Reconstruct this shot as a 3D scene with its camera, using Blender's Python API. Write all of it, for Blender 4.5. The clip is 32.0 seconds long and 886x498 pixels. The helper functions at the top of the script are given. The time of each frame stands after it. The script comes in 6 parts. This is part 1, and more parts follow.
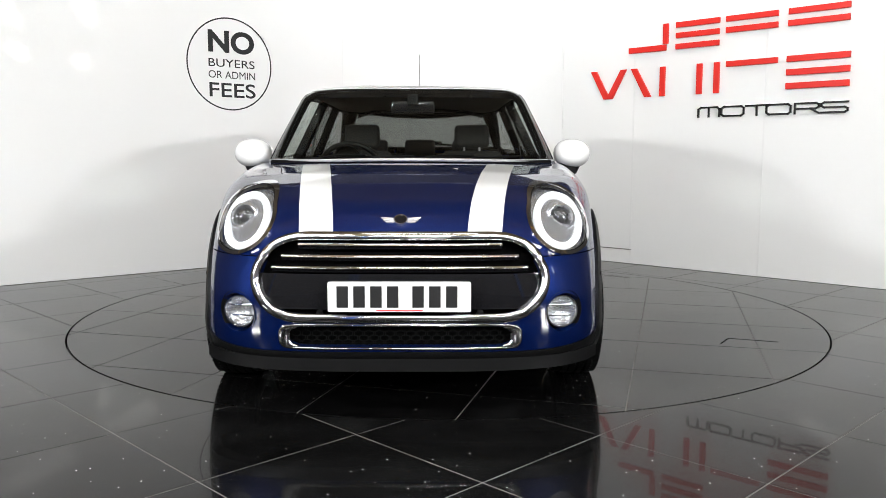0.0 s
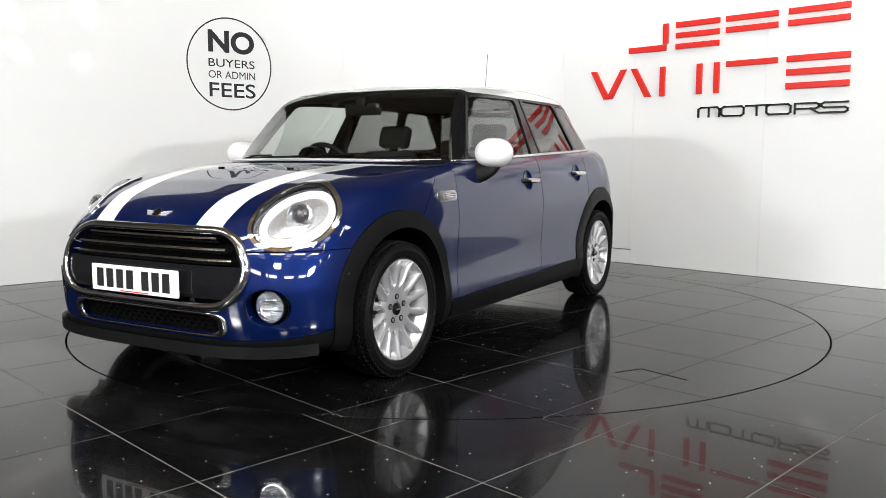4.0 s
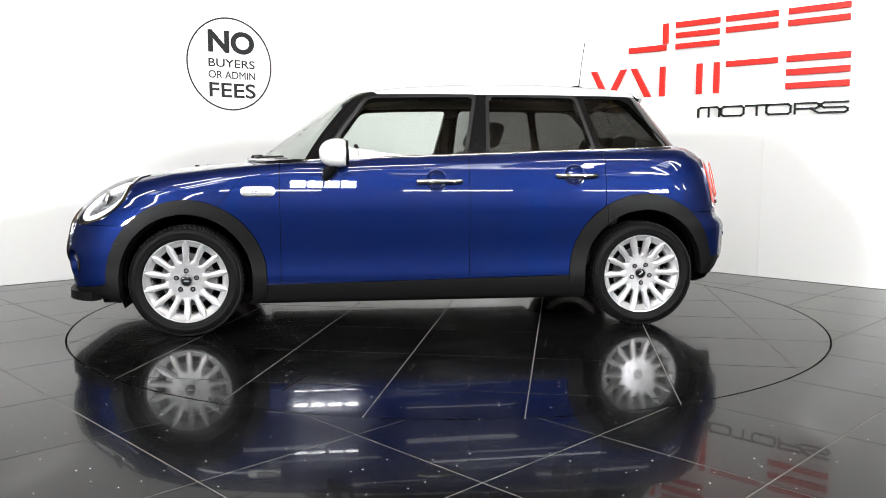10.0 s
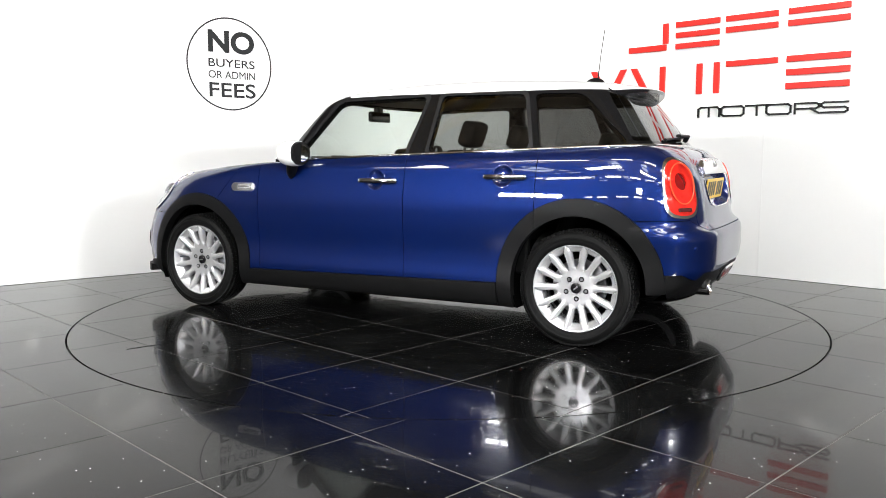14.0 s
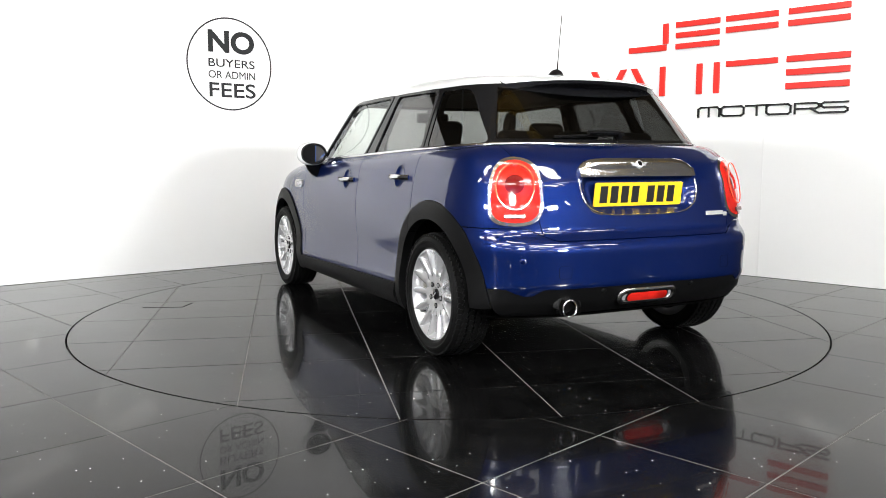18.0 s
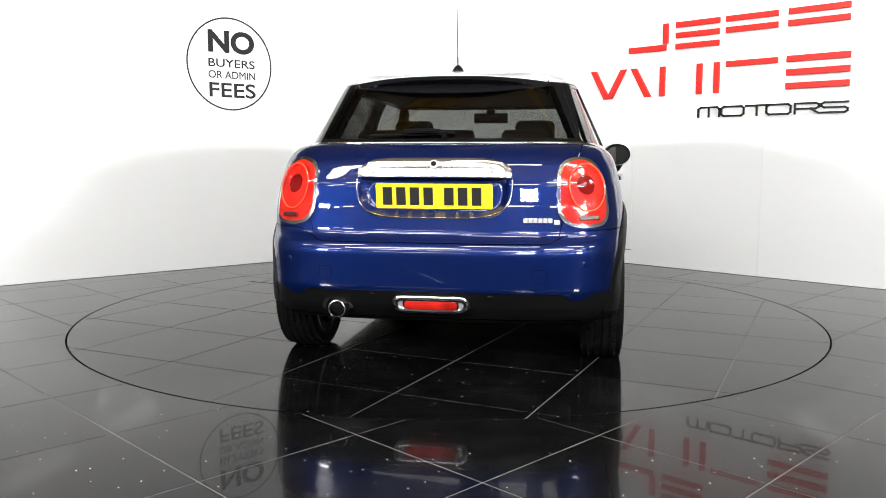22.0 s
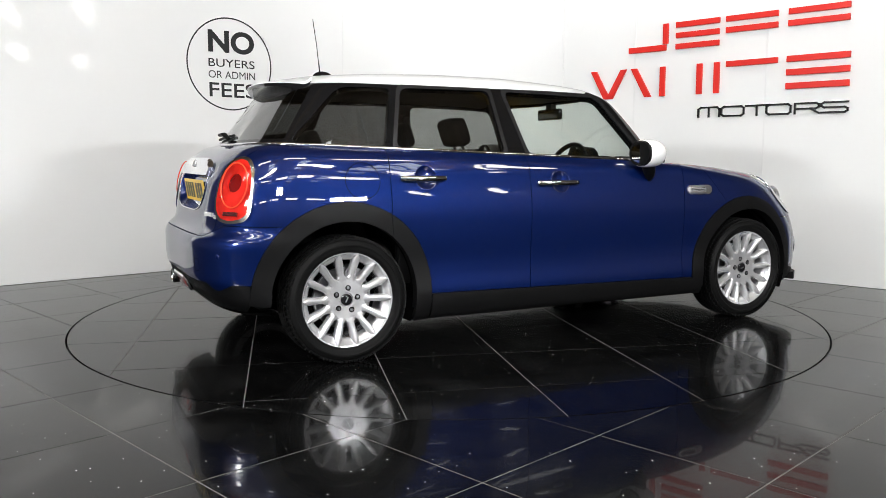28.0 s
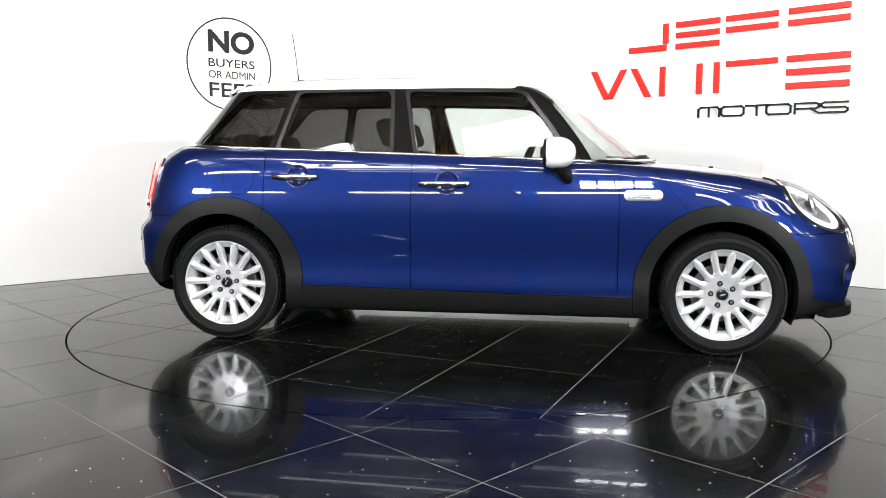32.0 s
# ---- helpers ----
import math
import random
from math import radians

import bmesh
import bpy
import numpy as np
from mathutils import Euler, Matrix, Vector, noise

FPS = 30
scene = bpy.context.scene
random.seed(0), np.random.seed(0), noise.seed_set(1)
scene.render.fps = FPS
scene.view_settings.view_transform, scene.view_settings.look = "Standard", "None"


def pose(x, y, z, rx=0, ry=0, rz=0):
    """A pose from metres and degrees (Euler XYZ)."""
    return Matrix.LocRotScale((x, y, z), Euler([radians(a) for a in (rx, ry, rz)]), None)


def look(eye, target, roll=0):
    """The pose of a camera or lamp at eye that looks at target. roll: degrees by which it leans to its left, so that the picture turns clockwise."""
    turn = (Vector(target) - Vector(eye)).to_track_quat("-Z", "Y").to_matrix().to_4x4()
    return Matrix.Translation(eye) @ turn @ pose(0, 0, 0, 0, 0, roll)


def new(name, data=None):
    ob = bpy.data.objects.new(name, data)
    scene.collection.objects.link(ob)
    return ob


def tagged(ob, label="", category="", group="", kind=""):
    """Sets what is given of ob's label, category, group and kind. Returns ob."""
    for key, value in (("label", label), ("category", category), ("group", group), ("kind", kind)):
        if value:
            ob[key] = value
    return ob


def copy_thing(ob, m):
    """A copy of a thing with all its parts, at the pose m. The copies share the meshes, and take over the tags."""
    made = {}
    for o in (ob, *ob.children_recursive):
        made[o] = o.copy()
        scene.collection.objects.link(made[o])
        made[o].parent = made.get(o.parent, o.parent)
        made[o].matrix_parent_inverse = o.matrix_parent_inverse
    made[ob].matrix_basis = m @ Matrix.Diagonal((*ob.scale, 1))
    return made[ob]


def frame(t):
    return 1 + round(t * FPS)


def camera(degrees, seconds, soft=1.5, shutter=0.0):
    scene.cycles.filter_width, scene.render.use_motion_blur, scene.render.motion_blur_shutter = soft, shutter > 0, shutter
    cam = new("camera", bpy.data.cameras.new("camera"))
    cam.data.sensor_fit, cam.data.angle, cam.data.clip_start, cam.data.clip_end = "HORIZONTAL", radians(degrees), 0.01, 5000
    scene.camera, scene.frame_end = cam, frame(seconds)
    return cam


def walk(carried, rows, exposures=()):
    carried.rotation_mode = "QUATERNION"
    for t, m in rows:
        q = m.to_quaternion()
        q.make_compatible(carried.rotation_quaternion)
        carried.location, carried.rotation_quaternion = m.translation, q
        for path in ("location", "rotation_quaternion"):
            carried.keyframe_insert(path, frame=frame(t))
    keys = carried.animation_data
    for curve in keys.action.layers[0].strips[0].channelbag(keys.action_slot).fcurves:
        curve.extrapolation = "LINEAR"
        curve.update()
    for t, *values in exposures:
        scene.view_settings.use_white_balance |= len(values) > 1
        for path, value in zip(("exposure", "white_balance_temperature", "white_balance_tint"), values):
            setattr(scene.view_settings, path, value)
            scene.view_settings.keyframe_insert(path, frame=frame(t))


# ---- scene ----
# ---------------------------------------------------------------- camera
EYE = Vector((0.0, -5.20, 0.969))
PITCH, YAW = radians(-6.33), radians(-0.33)
AIM = EYE + 10 * Vector((math.sin(YAW) * math.cos(PITCH), math.cos(YAW) * math.cos(PITCH), math.sin(PITCH)))
cam = camera(56.77, 32.0, soft=0.7)
STAND = look(EYE, AIM, 0.07)
walk(cam, [(0, STAND), (32, STAND)],
     [(0, -0.06), (1, -0.02), (2, -0.02), (3, -0.12), (4.5, 0.0), (7, 0.15), (9, 0.25), (14, 0.36), (17, 0.33), (19, 0.3), (23, 0.24), (25, 0.02), (28, -0.17), (30, 0.14), (32, 0.4)])

# ---------------------------------------------------------------- world and lamps
world = bpy.data.worlds.new("hall_air")
scene.world = world
world.use_nodes = True
world.node_tree.nodes["Background"].inputs[0].default_value = (0.75, 0.8, 0.9, 1)
world.node_tree.nodes["Background"].inputs[1].default_value = 0.02


def area_lamp(name, at, target, sx, sy, watts, colour=(0.98, 0.99, 1.0)):
    data = bpy.data.lights.new(name, "AREA")
    data.shape, data.size, data.size_y, data.energy, data.color = "RECTANGLE", sx, sy, watts, colour
    ob = new(name, data)
    ob.matrix_basis = look(at, target)
    return ob


# ---------------------------------------------------------------- materials
def shader(name, base, rough=0.5, metal=0.0, coat=0.0, coat_rough=0.03, spec=0.5, noise_scale=0, noise_amt=0.1,
           rough_amt=0.0, bump=0.0, bump_scale=200, ior=1.5, dist=0.01):
    """A principled surface with variation in colour, roughness and fine relief."""
    m = bpy.data.materials.new(name)
    m.use_nodes = True
    t = m.node_tree
    b = t.nodes["Principled BSDF"]
    b.inputs["Base Color"].default_value = (*base, 1)
    b.inputs["Roughness"].default_value = rough
    b.inputs["Metallic"].default_value = metal
    b.inputs["Coat Weight"].default_value = coat
    b.inputs["Coat Roughness"].default_value = coat_rough
    b.inputs["Coat IOR"].default_value = 1.58
    b.inputs["Specular IOR Level"].default_value = spec
    b.inputs["IOR"].default_value = ior
    co = t.nodes.new("ShaderNodeTexCoord")
    if noise_scale:
        n = t.nodes.new("ShaderNodeTexNoise")
        n.inputs["Scale"].default_value, n.inputs["Detail"].default_value = noise_scale, 6
        t.links.new(co.outputs["Object"], n.inputs["Vector"])
        mix = t.nodes.new("ShaderNodeMix")
        mix.data_type = "RGBA"
        lo = [max(c * (1 - noise_amt), 0) for c in base]
        hi = [min(c * (1 + noise_amt), 1) for c in base]
        mix.inputs[6].default_value, mix.inputs[7].default_value = (*lo, 1), (*hi, 1)
        t.links.new(n.outputs["Fac"], mix.inputs[0])
        t.links.new(mix.outputs[2], b.inputs["Base Color"])
        if rough_amt:
            r = t.nodes.new("ShaderNodeMapRange")
            r.inputs[3].default_value, r.inputs[4].default_value = max(rough - rough_amt, 0.01), rough + rough_amt
            t.links.new(n.outputs["Fac"], r.inputs[0])
            t.links.new(r.outputs[0], b.inputs["Roughness"])
    if bump:
        n2 = t.nodes.new("ShaderNodeTexNoise")
        n2.inputs["Scale"].default_value, n2.inputs["Detail"].default_value = bump_scale, 4
        t.links.new(co.outputs["Object"], n2.inputs["Vector"])
        bp = t.nodes.new("ShaderNodeBump")
        bp.inputs["Strength"].default_value, bp.inputs["Distance"].default_value = bump, dist
        t.links.new(n2.outputs["Fac"], bp.inputs["Height"])
        t.links.new(bp.outputs["Normal"], b.inputs["Normal"])
    return m


def paint(name, base, flake, metal=0.35, rough=0.32):
    """Metallic lacquer: flakes of a second tone under a clear coat with faint orange peel."""
    m = shader(name, base, rough, metal, coat=1.0, coat_rough=0.02, spec=0.1)
    m.node_tree.nodes["Principled BSDF"].inputs["Coat IOR"].default_value = 1.68
    t = m.node_tree
    b = t.nodes["Principled BSDF"]
    co = t.nodes.new("ShaderNodeTexCoord")
    v = t.nodes.new("ShaderNodeTexVoronoi")
    v.inputs["Scale"].default_value = 900
    t.links.new(co.outputs["Object"], v.inputs["Vector"])
    mix = t.nodes.new("ShaderNodeMix")
    mix.data_type = "RGBA"
    mix.inputs[6].default_value, mix.inputs[7].default_value = (*base, 1), (*flake, 1)
    t.links.new(v.outputs["Color"], mix.inputs[0])
    t.links.new(mix.outputs[2], b.inputs["Base Color"])
    n = t.nodes.new("ShaderNodeTexNoise")
    n.inputs["Scale"].default_value = 35
    t.links.new(co.outputs["Object"], n.inputs["Vector"])
    bp = t.nodes.new("ShaderNodeBump")
    bp.inputs["Strength"].default_value, bp.inputs["Distance"].default_value = 0.010, 0.003
    t.links.new(n.outputs["Fac"], bp.inputs["Height"])
    t.links.new(bp.outputs["Normal"], b.inputs["Coat Normal"])
    return m


def clear_glass(name, tint, gloss=1.0):
    """A thin pane: tinted see-through with a sharp reflection that grows at grazing angles."""
    m = bpy.data.materials.new(name)
    m.use_nodes = True
    t = m.node_tree
    t.nodes.clear()
    out = t.nodes.new("ShaderNodeOutputMaterial")
    tr, gl, mx, lw = (t.nodes.new("ShaderNode" + k) for k in ("BsdfTransparent", "BsdfGlossy", "MixShader", "LayerWeight"))
    tr.inputs[0].default_value = (*tint, 1)
    gl.inputs["Roughness"].default_value = 0.01
    gl.inputs["Color"].default_value = (gloss, gloss, gloss, 1)
    lw.inputs[0].default_value = 0.5
    p5, sch = t.nodes.new("ShaderNodeMath"), t.nodes.new("ShaderNodeMath")
    p5.operation, sch.operation = "POWER", "MULTIPLY_ADD"
    p5.inputs[1].default_value, sch.inputs[1].default_value, sch.inputs[2].default_value = 5.0, 0.94, 0.055
    t.links.new(lw.outputs["Facing"], p5.inputs[0])
    t.links.new(p5.outputs[0], sch.inputs[0])
    t.links.new(sch.outputs[0], mx.inputs[0])
    t.links.new(tr.outputs[0], mx.inputs[1])
    t.links.new(gl.outputs[0], mx.inputs[2])
    t.links.new(mx.outputs[0], out.inputs[0])
    return m


def glow(name, colour, strength):
    m = bpy.data.materials.new(name)
    m.use_nodes = True
    b = m.node_tree.nodes["Principled BSDF"]
    b.inputs["Base Color"].default_value = (*[min(c, 0.9) for c in colour], 1)
    b.inputs["Emission Color"].default_value = (*colour, 1)
    b.inputs["Emission Strength"].default_value = strength
    return m


def stone(name):
    """Polished black granite: near-black with faint clouds, white quartz specks and paler patches, each tile a little
    different.
    """
    m = shader(name, (0.006, 0.006, 0.006), 0.14, spec=0.056, coat=0.50, coat_rough=0.02)
    t = m.node_tree
    b = t.nodes["Principled BSDF"]
    b.inputs["Coat IOR"].default_value = 1.16
    info = t.nodes.new("ShaderNodeObjectInfo")
    v = t.nodes.new("ShaderNodeTexVoronoi")
    v.inputs["Scale"].default_value = 26
    co = t.nodes.new("ShaderNodeTexCoord")
    t.links.new(co.outputs["Object"], v.inputs["Vector"])
    dot = t.nodes.new("ShaderNodeMapRange")
    dot.inputs[1].default_value, dot.inputs[2].default_value = 0.085, 0.050
    t.links.new(v.outputs["Distance"], dot.inputs[0])
    pick = t.nodes.new("ShaderNodeSeparateColor")
    t.links.new(v.outputs["Color"], pick.inputs[0])
    some = t.nodes.new("ShaderNodeMath")
    some.operation = "GREATER_THAN"
    some.inputs[1].default_value = 0.73
    t.links.new(pick.outputs[0], some.inputs[0])
    both = t.nodes.new("ShaderNodeMath")
    both.operation = "MULTIPLY"
    t.links.new(dot.outputs[0], both.inputs[0])
    t.links.new(some.outputs[0], both.inputs[1])
    n = t.nodes.new("ShaderNodeTexNoise")
    n.inputs["Scale"].default_value, n.inputs["Detail"].default_value = 7, 8
    t.links.new(co.outputs["Object"], n.inputs["Vector"])
    ramp = t.nodes.new("ShaderNodeMapRange")
    ramp.inputs[1].default_value, ramp.inputs[2].default_value = 0.3, 0.8
    ramp.inputs[3].default_value, ramp.inputs[4].default_value = 0.001, 0.0045
    t.links.new(n.outputs["Fac"], ramp.inputs[0])
    tone = t.nodes.new("ShaderNodeMath")
    tone.operation = "MULTIPLY_ADD"
    tone.inputs[1].default_value, tone.inputs[2].default_value = 0.002, 0.0
    t.links.new(info.outputs["Random"], tone.inputs[0])
    base = t.nodes.new("ShaderNodeMath")
    t.links.new(ramp.outputs[0], base.inputs[0])
    t.links.new(tone.outputs[0], base.inputs[1])
    mix = t.nodes.new("ShaderNodeMix")
    mix.data_type = "RGBA"
    mix.inputs[7].default_value = (0.85, 0.85, 0.83, 1)
    t.links.new(both.outputs[0], mix.inputs[0])
    t.links.new(base.outputs[0], mix.inputs[6])
    t.links.new(mix.outputs[2], b.inputs["Base Color"])
    patch_noise = t.nodes.new("ShaderNodeTexNoise")
    patch_noise.inputs["Scale"].default_value, patch_noise.inputs["Detail"].default_value = 2.3, 5
    shift = t.nodes.new("ShaderNodeVectorMath")
    shift.operation = "MULTIPLY_ADD"
    shift.inputs[1].default_value = (17, 11, 5)
    t.links.new(info.outputs["Random"], shift.inputs[0])
    t.links.new(co.outputs["Object"], shift.inputs[2])
    t.links.new(shift.outputs[0], patch_noise.inputs["Vector"])
    # slightly paler patches where the noise is high
    pale_patch = t.nodes.new("ShaderNodeMapRange")
    pale_patch.inputs[1].default_value, pale_patch.inputs[2].default_value = 0.55, 0.80
    pale_patch.inputs[3].default_value, pale_patch.inputs[4].default_value = 0.0, 0.010
    t.links.new(patch_noise.outputs["Fac"], pale_patch.inputs[0])
    patched_tone = t.nodes.new("ShaderNodeMath")
    t.links.new(base.outputs[0], patched_tone.inputs[0])
    t.links.new(pale_patch.outputs[0], patched_tone.inputs[1])
    t.links.new(patched_tone.outputs[0], mix.inputs[6])
    rr = t.nodes.new("ShaderNodeMapRange")
    rr.inputs[1].default_value, rr.inputs[2].default_value = 0.35, 0.75
    rr.inputs[3].default_value, rr.inputs[4].default_value = 0.13, 0.17
    t.links.new(patch_noise.outputs["Fac"], rr.inputs[0])
    t.links.new(rr.outputs[0], b.inputs["Roughness"])
    return m


BLUE = paint("deep_blue_metallic_lacquer", (0.0005, 0.0058, 0.052), (0.0011, 0.0135, 0.104), metal=0.66, rough=0.44)
WHITE = shader("white_lacquer", (0.80, 0.80, 0.79), 0.3, coat=1.0)
GLOSS_BLACK = shader("black_lacquer", (0.007, 0.007, 0.008), 0.04, spec=0.45, noise_scale=3, noise_amt=0.2)
PILLAR = shader("pillar_black", (0.006, 0.006, 0.0065), 0.10, spec=0.22, noise_scale=4, noise_amt=0.2)
PLASTIC = shader("grained_black_plastic", (0.0042, 0.0042, 0.0044), 0.46, spec=0.15, noise_scale=30, noise_amt=0.2, rough_amt=0.06, bump=0.25, bump_scale=900, dist=0.001)
DARK = shader("underbody_black", (0.003, 0.003, 0.003), 0.8, spec=0.05, noise_scale=12, noise_amt=0.3)
RUBBER = shader("tyre_rubber", (0.005, 0.005, 0.005), 0.55, spec=0.09, noise_scale=18, noise_amt=0.3, rough_amt=0.1, bump=0.15, bump_scale=500, dist=0.001)
CHROME = shader("chrome", (0.72, 0.72, 0.73), 0.06, 1.0, noise_scale=20, noise_amt=0.05, rough_amt=0.03)
BRIGHT = shader("bright_chrome", (0.90, 0.90, 0.91), 0.12, 1.0, noise_scale=20, noise_amt=0.04)
SILVER = shader("polished_silver_trim", (0.80, 0.80, 0.81), 0.22, 0.55, coat=0.6, noise_scale=25, noise_amt=0.04)
SATIN = shader("satin_silver", (0.60, 0.60, 0.61), 0.3, 1.0, noise_scale=30, noise_amt=0.06)
ALLOY = shader("silver_alloy_lacquer", (0.62, 0.62, 0.63), 0.26, 0.65, coat=0.6, noise_scale=40, noise_amt=0.05)
STEEL = shader("brake_steel", (0.25, 0.25, 0.26), 0.4, 1.0, noise_scale=60, noise_amt=0.3)
GLASS = clear_glass("window_glass", (0.80, 0.84, 0.81))
PRIVACY = clear_glass("tinted_window_glass", (0.27, 0.275, 0.27))
REAR_GLASS = clear_glass("lightly_tinted_glass", (0.16, 0.165, 0.16))
LENS = clear_glass("lamp_lens", (0.93, 0.94, 0.95))
# strong colour noise stands in for the lit orange-to-dark gradient inside the lens
RED_LENS = shader("red_lamp_plastic", (0.56, 0.016, 0.010), 0.08, coat=1.0, noise_scale=11, noise_amt=0.85, bump=0.2, bump_scale=160, dist=0.002)
RED_GUIDE = shader("bright_red_light_guide", (0.85, 0.075, 0.03), 0.15, coat=1.0, noise_scale=30, noise_amt=0.2)
RED_LENS.node_tree.nodes["Principled BSDF"].inputs["Emission Color"].default_value = (0.9, 0.03, 0.015, 1)
RED_DEEP = shader("dark_red_lamp_core", (0.16, 0.004, 0.004), 0.06, coat=1.0)
SMOKE = shader("smoked_lamp_strip", (0.07, 0.012, 0.012), 0.2, coat=0.6, noise_scale=80, noise_amt=0.4)
FRAME_BLACK = shader("satin_black_frame", (0.014, 0.014, 0.015), 0.24, spec=0.38, noise_scale=10, noise_amt=0.15)
LAMP_SILVER = shader("bright_lamp_reflector", (0.74, 0.74, 0.76), 0.26, 0.8, noise_scale=60, noise_amt=0.1)
DRL = glow("daytime_light_ring", (1, 1, 1), 0.6)
PROJ = shader("projector_lens", (0.05, 0.05, 0.053), 0.06, 0.3, coat=1.0, noise_scale=60, noise_amt=0.6)
FABRIC = shader("charcoal_seat_cloth", (0.010, 0.0095, 0.009), 0.85, noise_scale=60, noise_amt=0.35, bump=0.3, bump_scale=700, dist=0.001)
HEADLINING = shader("grey_headlining", (0.12, 0.115, 0.105), 0.9, noise_scale=50, noise_amt=0.1)
PLATE_W = shader("white_plate", (0.85, 0.85, 0.84), 0.3, noise_scale=15, noise_amt=0.03)
PLATE_Y = shader("yellow_plate", (0.80, 0.52, 0.02), 0.3, noise_scale=15, noise_amt=0.04)
INK = shader("black_characters", (0.012, 0.012, 0.012), 0.4)
MIRROR = shader("mirror_glass", (0.85, 0.86, 0.87), 0.02, 1.0)
WALLPAINT = shader("glossy_white_panel", (0.80, 0.80, 0.79), 0.05, spec=0.5, noise_scale=1.5, noise_amt=0.015, bump=0.09, bump_scale=2.6, dist=0.02)
CORNERPAINT = shader("satin_white_panel", (0.80, 0.80, 0.79), 0.5, spec=0.3, noise_scale=1.5, noise_amt=0.015)
SEAMGREY = shader("panel_joint_white", (0.74, 0.74, 0.73), 0.35)
GRANITE = stone("polished_black_granite")
GROUT = shader("pale_grout", (0.145, 0.14, 0.135), 0.8, noise_scale=9, noise_amt=0.35)
GAPDARK = shader("dark_joint", (0.0015, 0.0015, 0.0015), 0.8, spec=0.03)
RED_ACRYLIC = shader("red_acrylic", (0.64, 0.022, 0.014), 0.4, spec=0.3, noise_scale=6, noise_amt=0.04)
BLACK_ACRYLIC = shader("black_acrylic", (0.014, 0.014, 0.015), 0.25, coat=0.4)
VINYL = shader("dark_grey_vinyl", (0.018, 0.019, 0.020), 0.4, spec=0.3)
HALLWALL = shader("hall_painted_wall", (0.09, 0.083, 0.076), 0.7, noise_scale=0.8, noise_amt=0.25)
HALLROOF = shader("hall_roof_lining", (0.17, 0.135, 0.095), 0.7, noise_scale=1.2, noise_amt=0.3)
YELLOW = shader("yellow_painted_steel", (0.42, 0.26, 0.05), 0.45, noise_scale=8, noise_amt=0.15)
BLUESTEEL = shader("blue_painted_steel", (0.02, 0.08, 0.32), 0.45, noise_scale=8, noise_amt=0.15)
SKYLIGHT = glow("rooflight_sheet", (0.86, 0.94, 1.0), 5.0)
OPAL = glow("opal_lamp_cover", (1.0, 0.99, 0.96), 17)


# ---------------------------------------------------------------- mesh helpers
def part(name, bm, material, parent, label="", smooth=None):
    """Link a bmesh as one mesh object under a thing or a part. smooth: the angle in degrees past which edges stay sharp."""
    me = bpy.data.meshes.new(name)
    bm.normal_update()
    if smooth:
        for f in bm.faces:
            f.smooth = True
        lim = radians(smooth)
        for e in bm.edges:
            if len(e.link_faces) == 2 and e.calc_face_angle(0) > lim:
                e.smooth = False
    bm.to_mesh(me)
    bm.free()
    me.materials.append(material)
    ob = new(name, me)
    ob.parent = parent
    if label:
        ob["label"] = label
    return ob


def bm_box(lo, hi, bevel=0.0, seg=2):
    bm = bmesh.new()
    bmesh.ops.create_cube(bm, size=1)
    for v in bm.verts:
        v.co = Vector([lo[i] + (v.co[i] + 0.5) * (hi[i] - lo[i]) for i in range(3)])
    if bevel:
        bmesh.ops.bevel(bm, geom=bm.edges[:], offset=bevel, segments=seg, profile=0.6, affect="EDGES")
    return bm


def bm_lathe(profile, n=48, axis="y", closed=False):
    """Turn a profile of (radius, along) round an axis."""
    bm = bmesh.new()
    rings = []
    for i in range(n):
        a = 2 * math.pi * i / n
        c, s = math.cos(a), math.sin(a)
        ring = []
        for r, h in profile:
            co = {"y": (r * c, h, r * s), "z": (r * c, r * s, h), "x": (h, r * c, r * s)}[axis]
            ring.append(bm.verts.new(co))
        rings.append(ring)
    m = len(profile)
    for i in range(n):
        a, b = rings[i], rings[(i + 1) % n]
        for j in range(m if closed else m - 1):
            k = (j + 1) % m
            q = [a[j], b[j], b[k], a[k]]
            try:
                bm.faces.new(q)
            except ValueError:
                pass
    bmesh.ops.remove_doubles(bm, verts=bm.verts[:], dist=1e-6)
    bmesh.ops.recalc_face_normals(bm, faces=bm.faces[:])
    return bm


def bm_sweep(points, section, closed=False, ups=None, swell=None):
    """Sweep a closed section (a, b) along points; a lies along up x way, b along up."""
    bm = bmesh.new()
    pts = [Vector(p) for p in points]
    n = len(pts)
    rings = []
    for i, p in enumerate(pts):
        q, r = pts[(i + 1) % n] if closed or i < n - 1 else p, pts[i - 1] if closed or i > 0 else p
        way = (q - r).normalized()
        up = Vector(ups[i]) if ups else Vector((0, 0, 1))
        side = up.cross(way)
        side = side.normalized() if side.length > 1e-6 else Vector((1, 0, 0))
        up = way.cross(side)
        ka, kb = swell(i / max(n - 1, 1)) if swell else (1, 1)
        rings.append([bm.verts.new(p + side * a * ka + up * b * (kb if b > 0 else 1)) for a, b in section])
    m = len(section)
    for i in range(n if closed else n - 1):
        a, b = rings[i], rings[(i + 1) % n]
        for j in range(m):
            k = (j + 1) % m
            bm.faces.new([a[j], a[k], b[k], b[j]])
    if not closed:
        bm.faces.new(rings[0][::-1])
        bm.faces.new(rings[-1])
    bmesh.ops.recalc_face_normals(bm, faces=bm.faces[:])
    return bm


def oval(a, b, n=10):
    return [(a * math.cos(2 * math.pi * i / n), b * math.sin(2 * math.pi * i / n)) for i in range(n)]


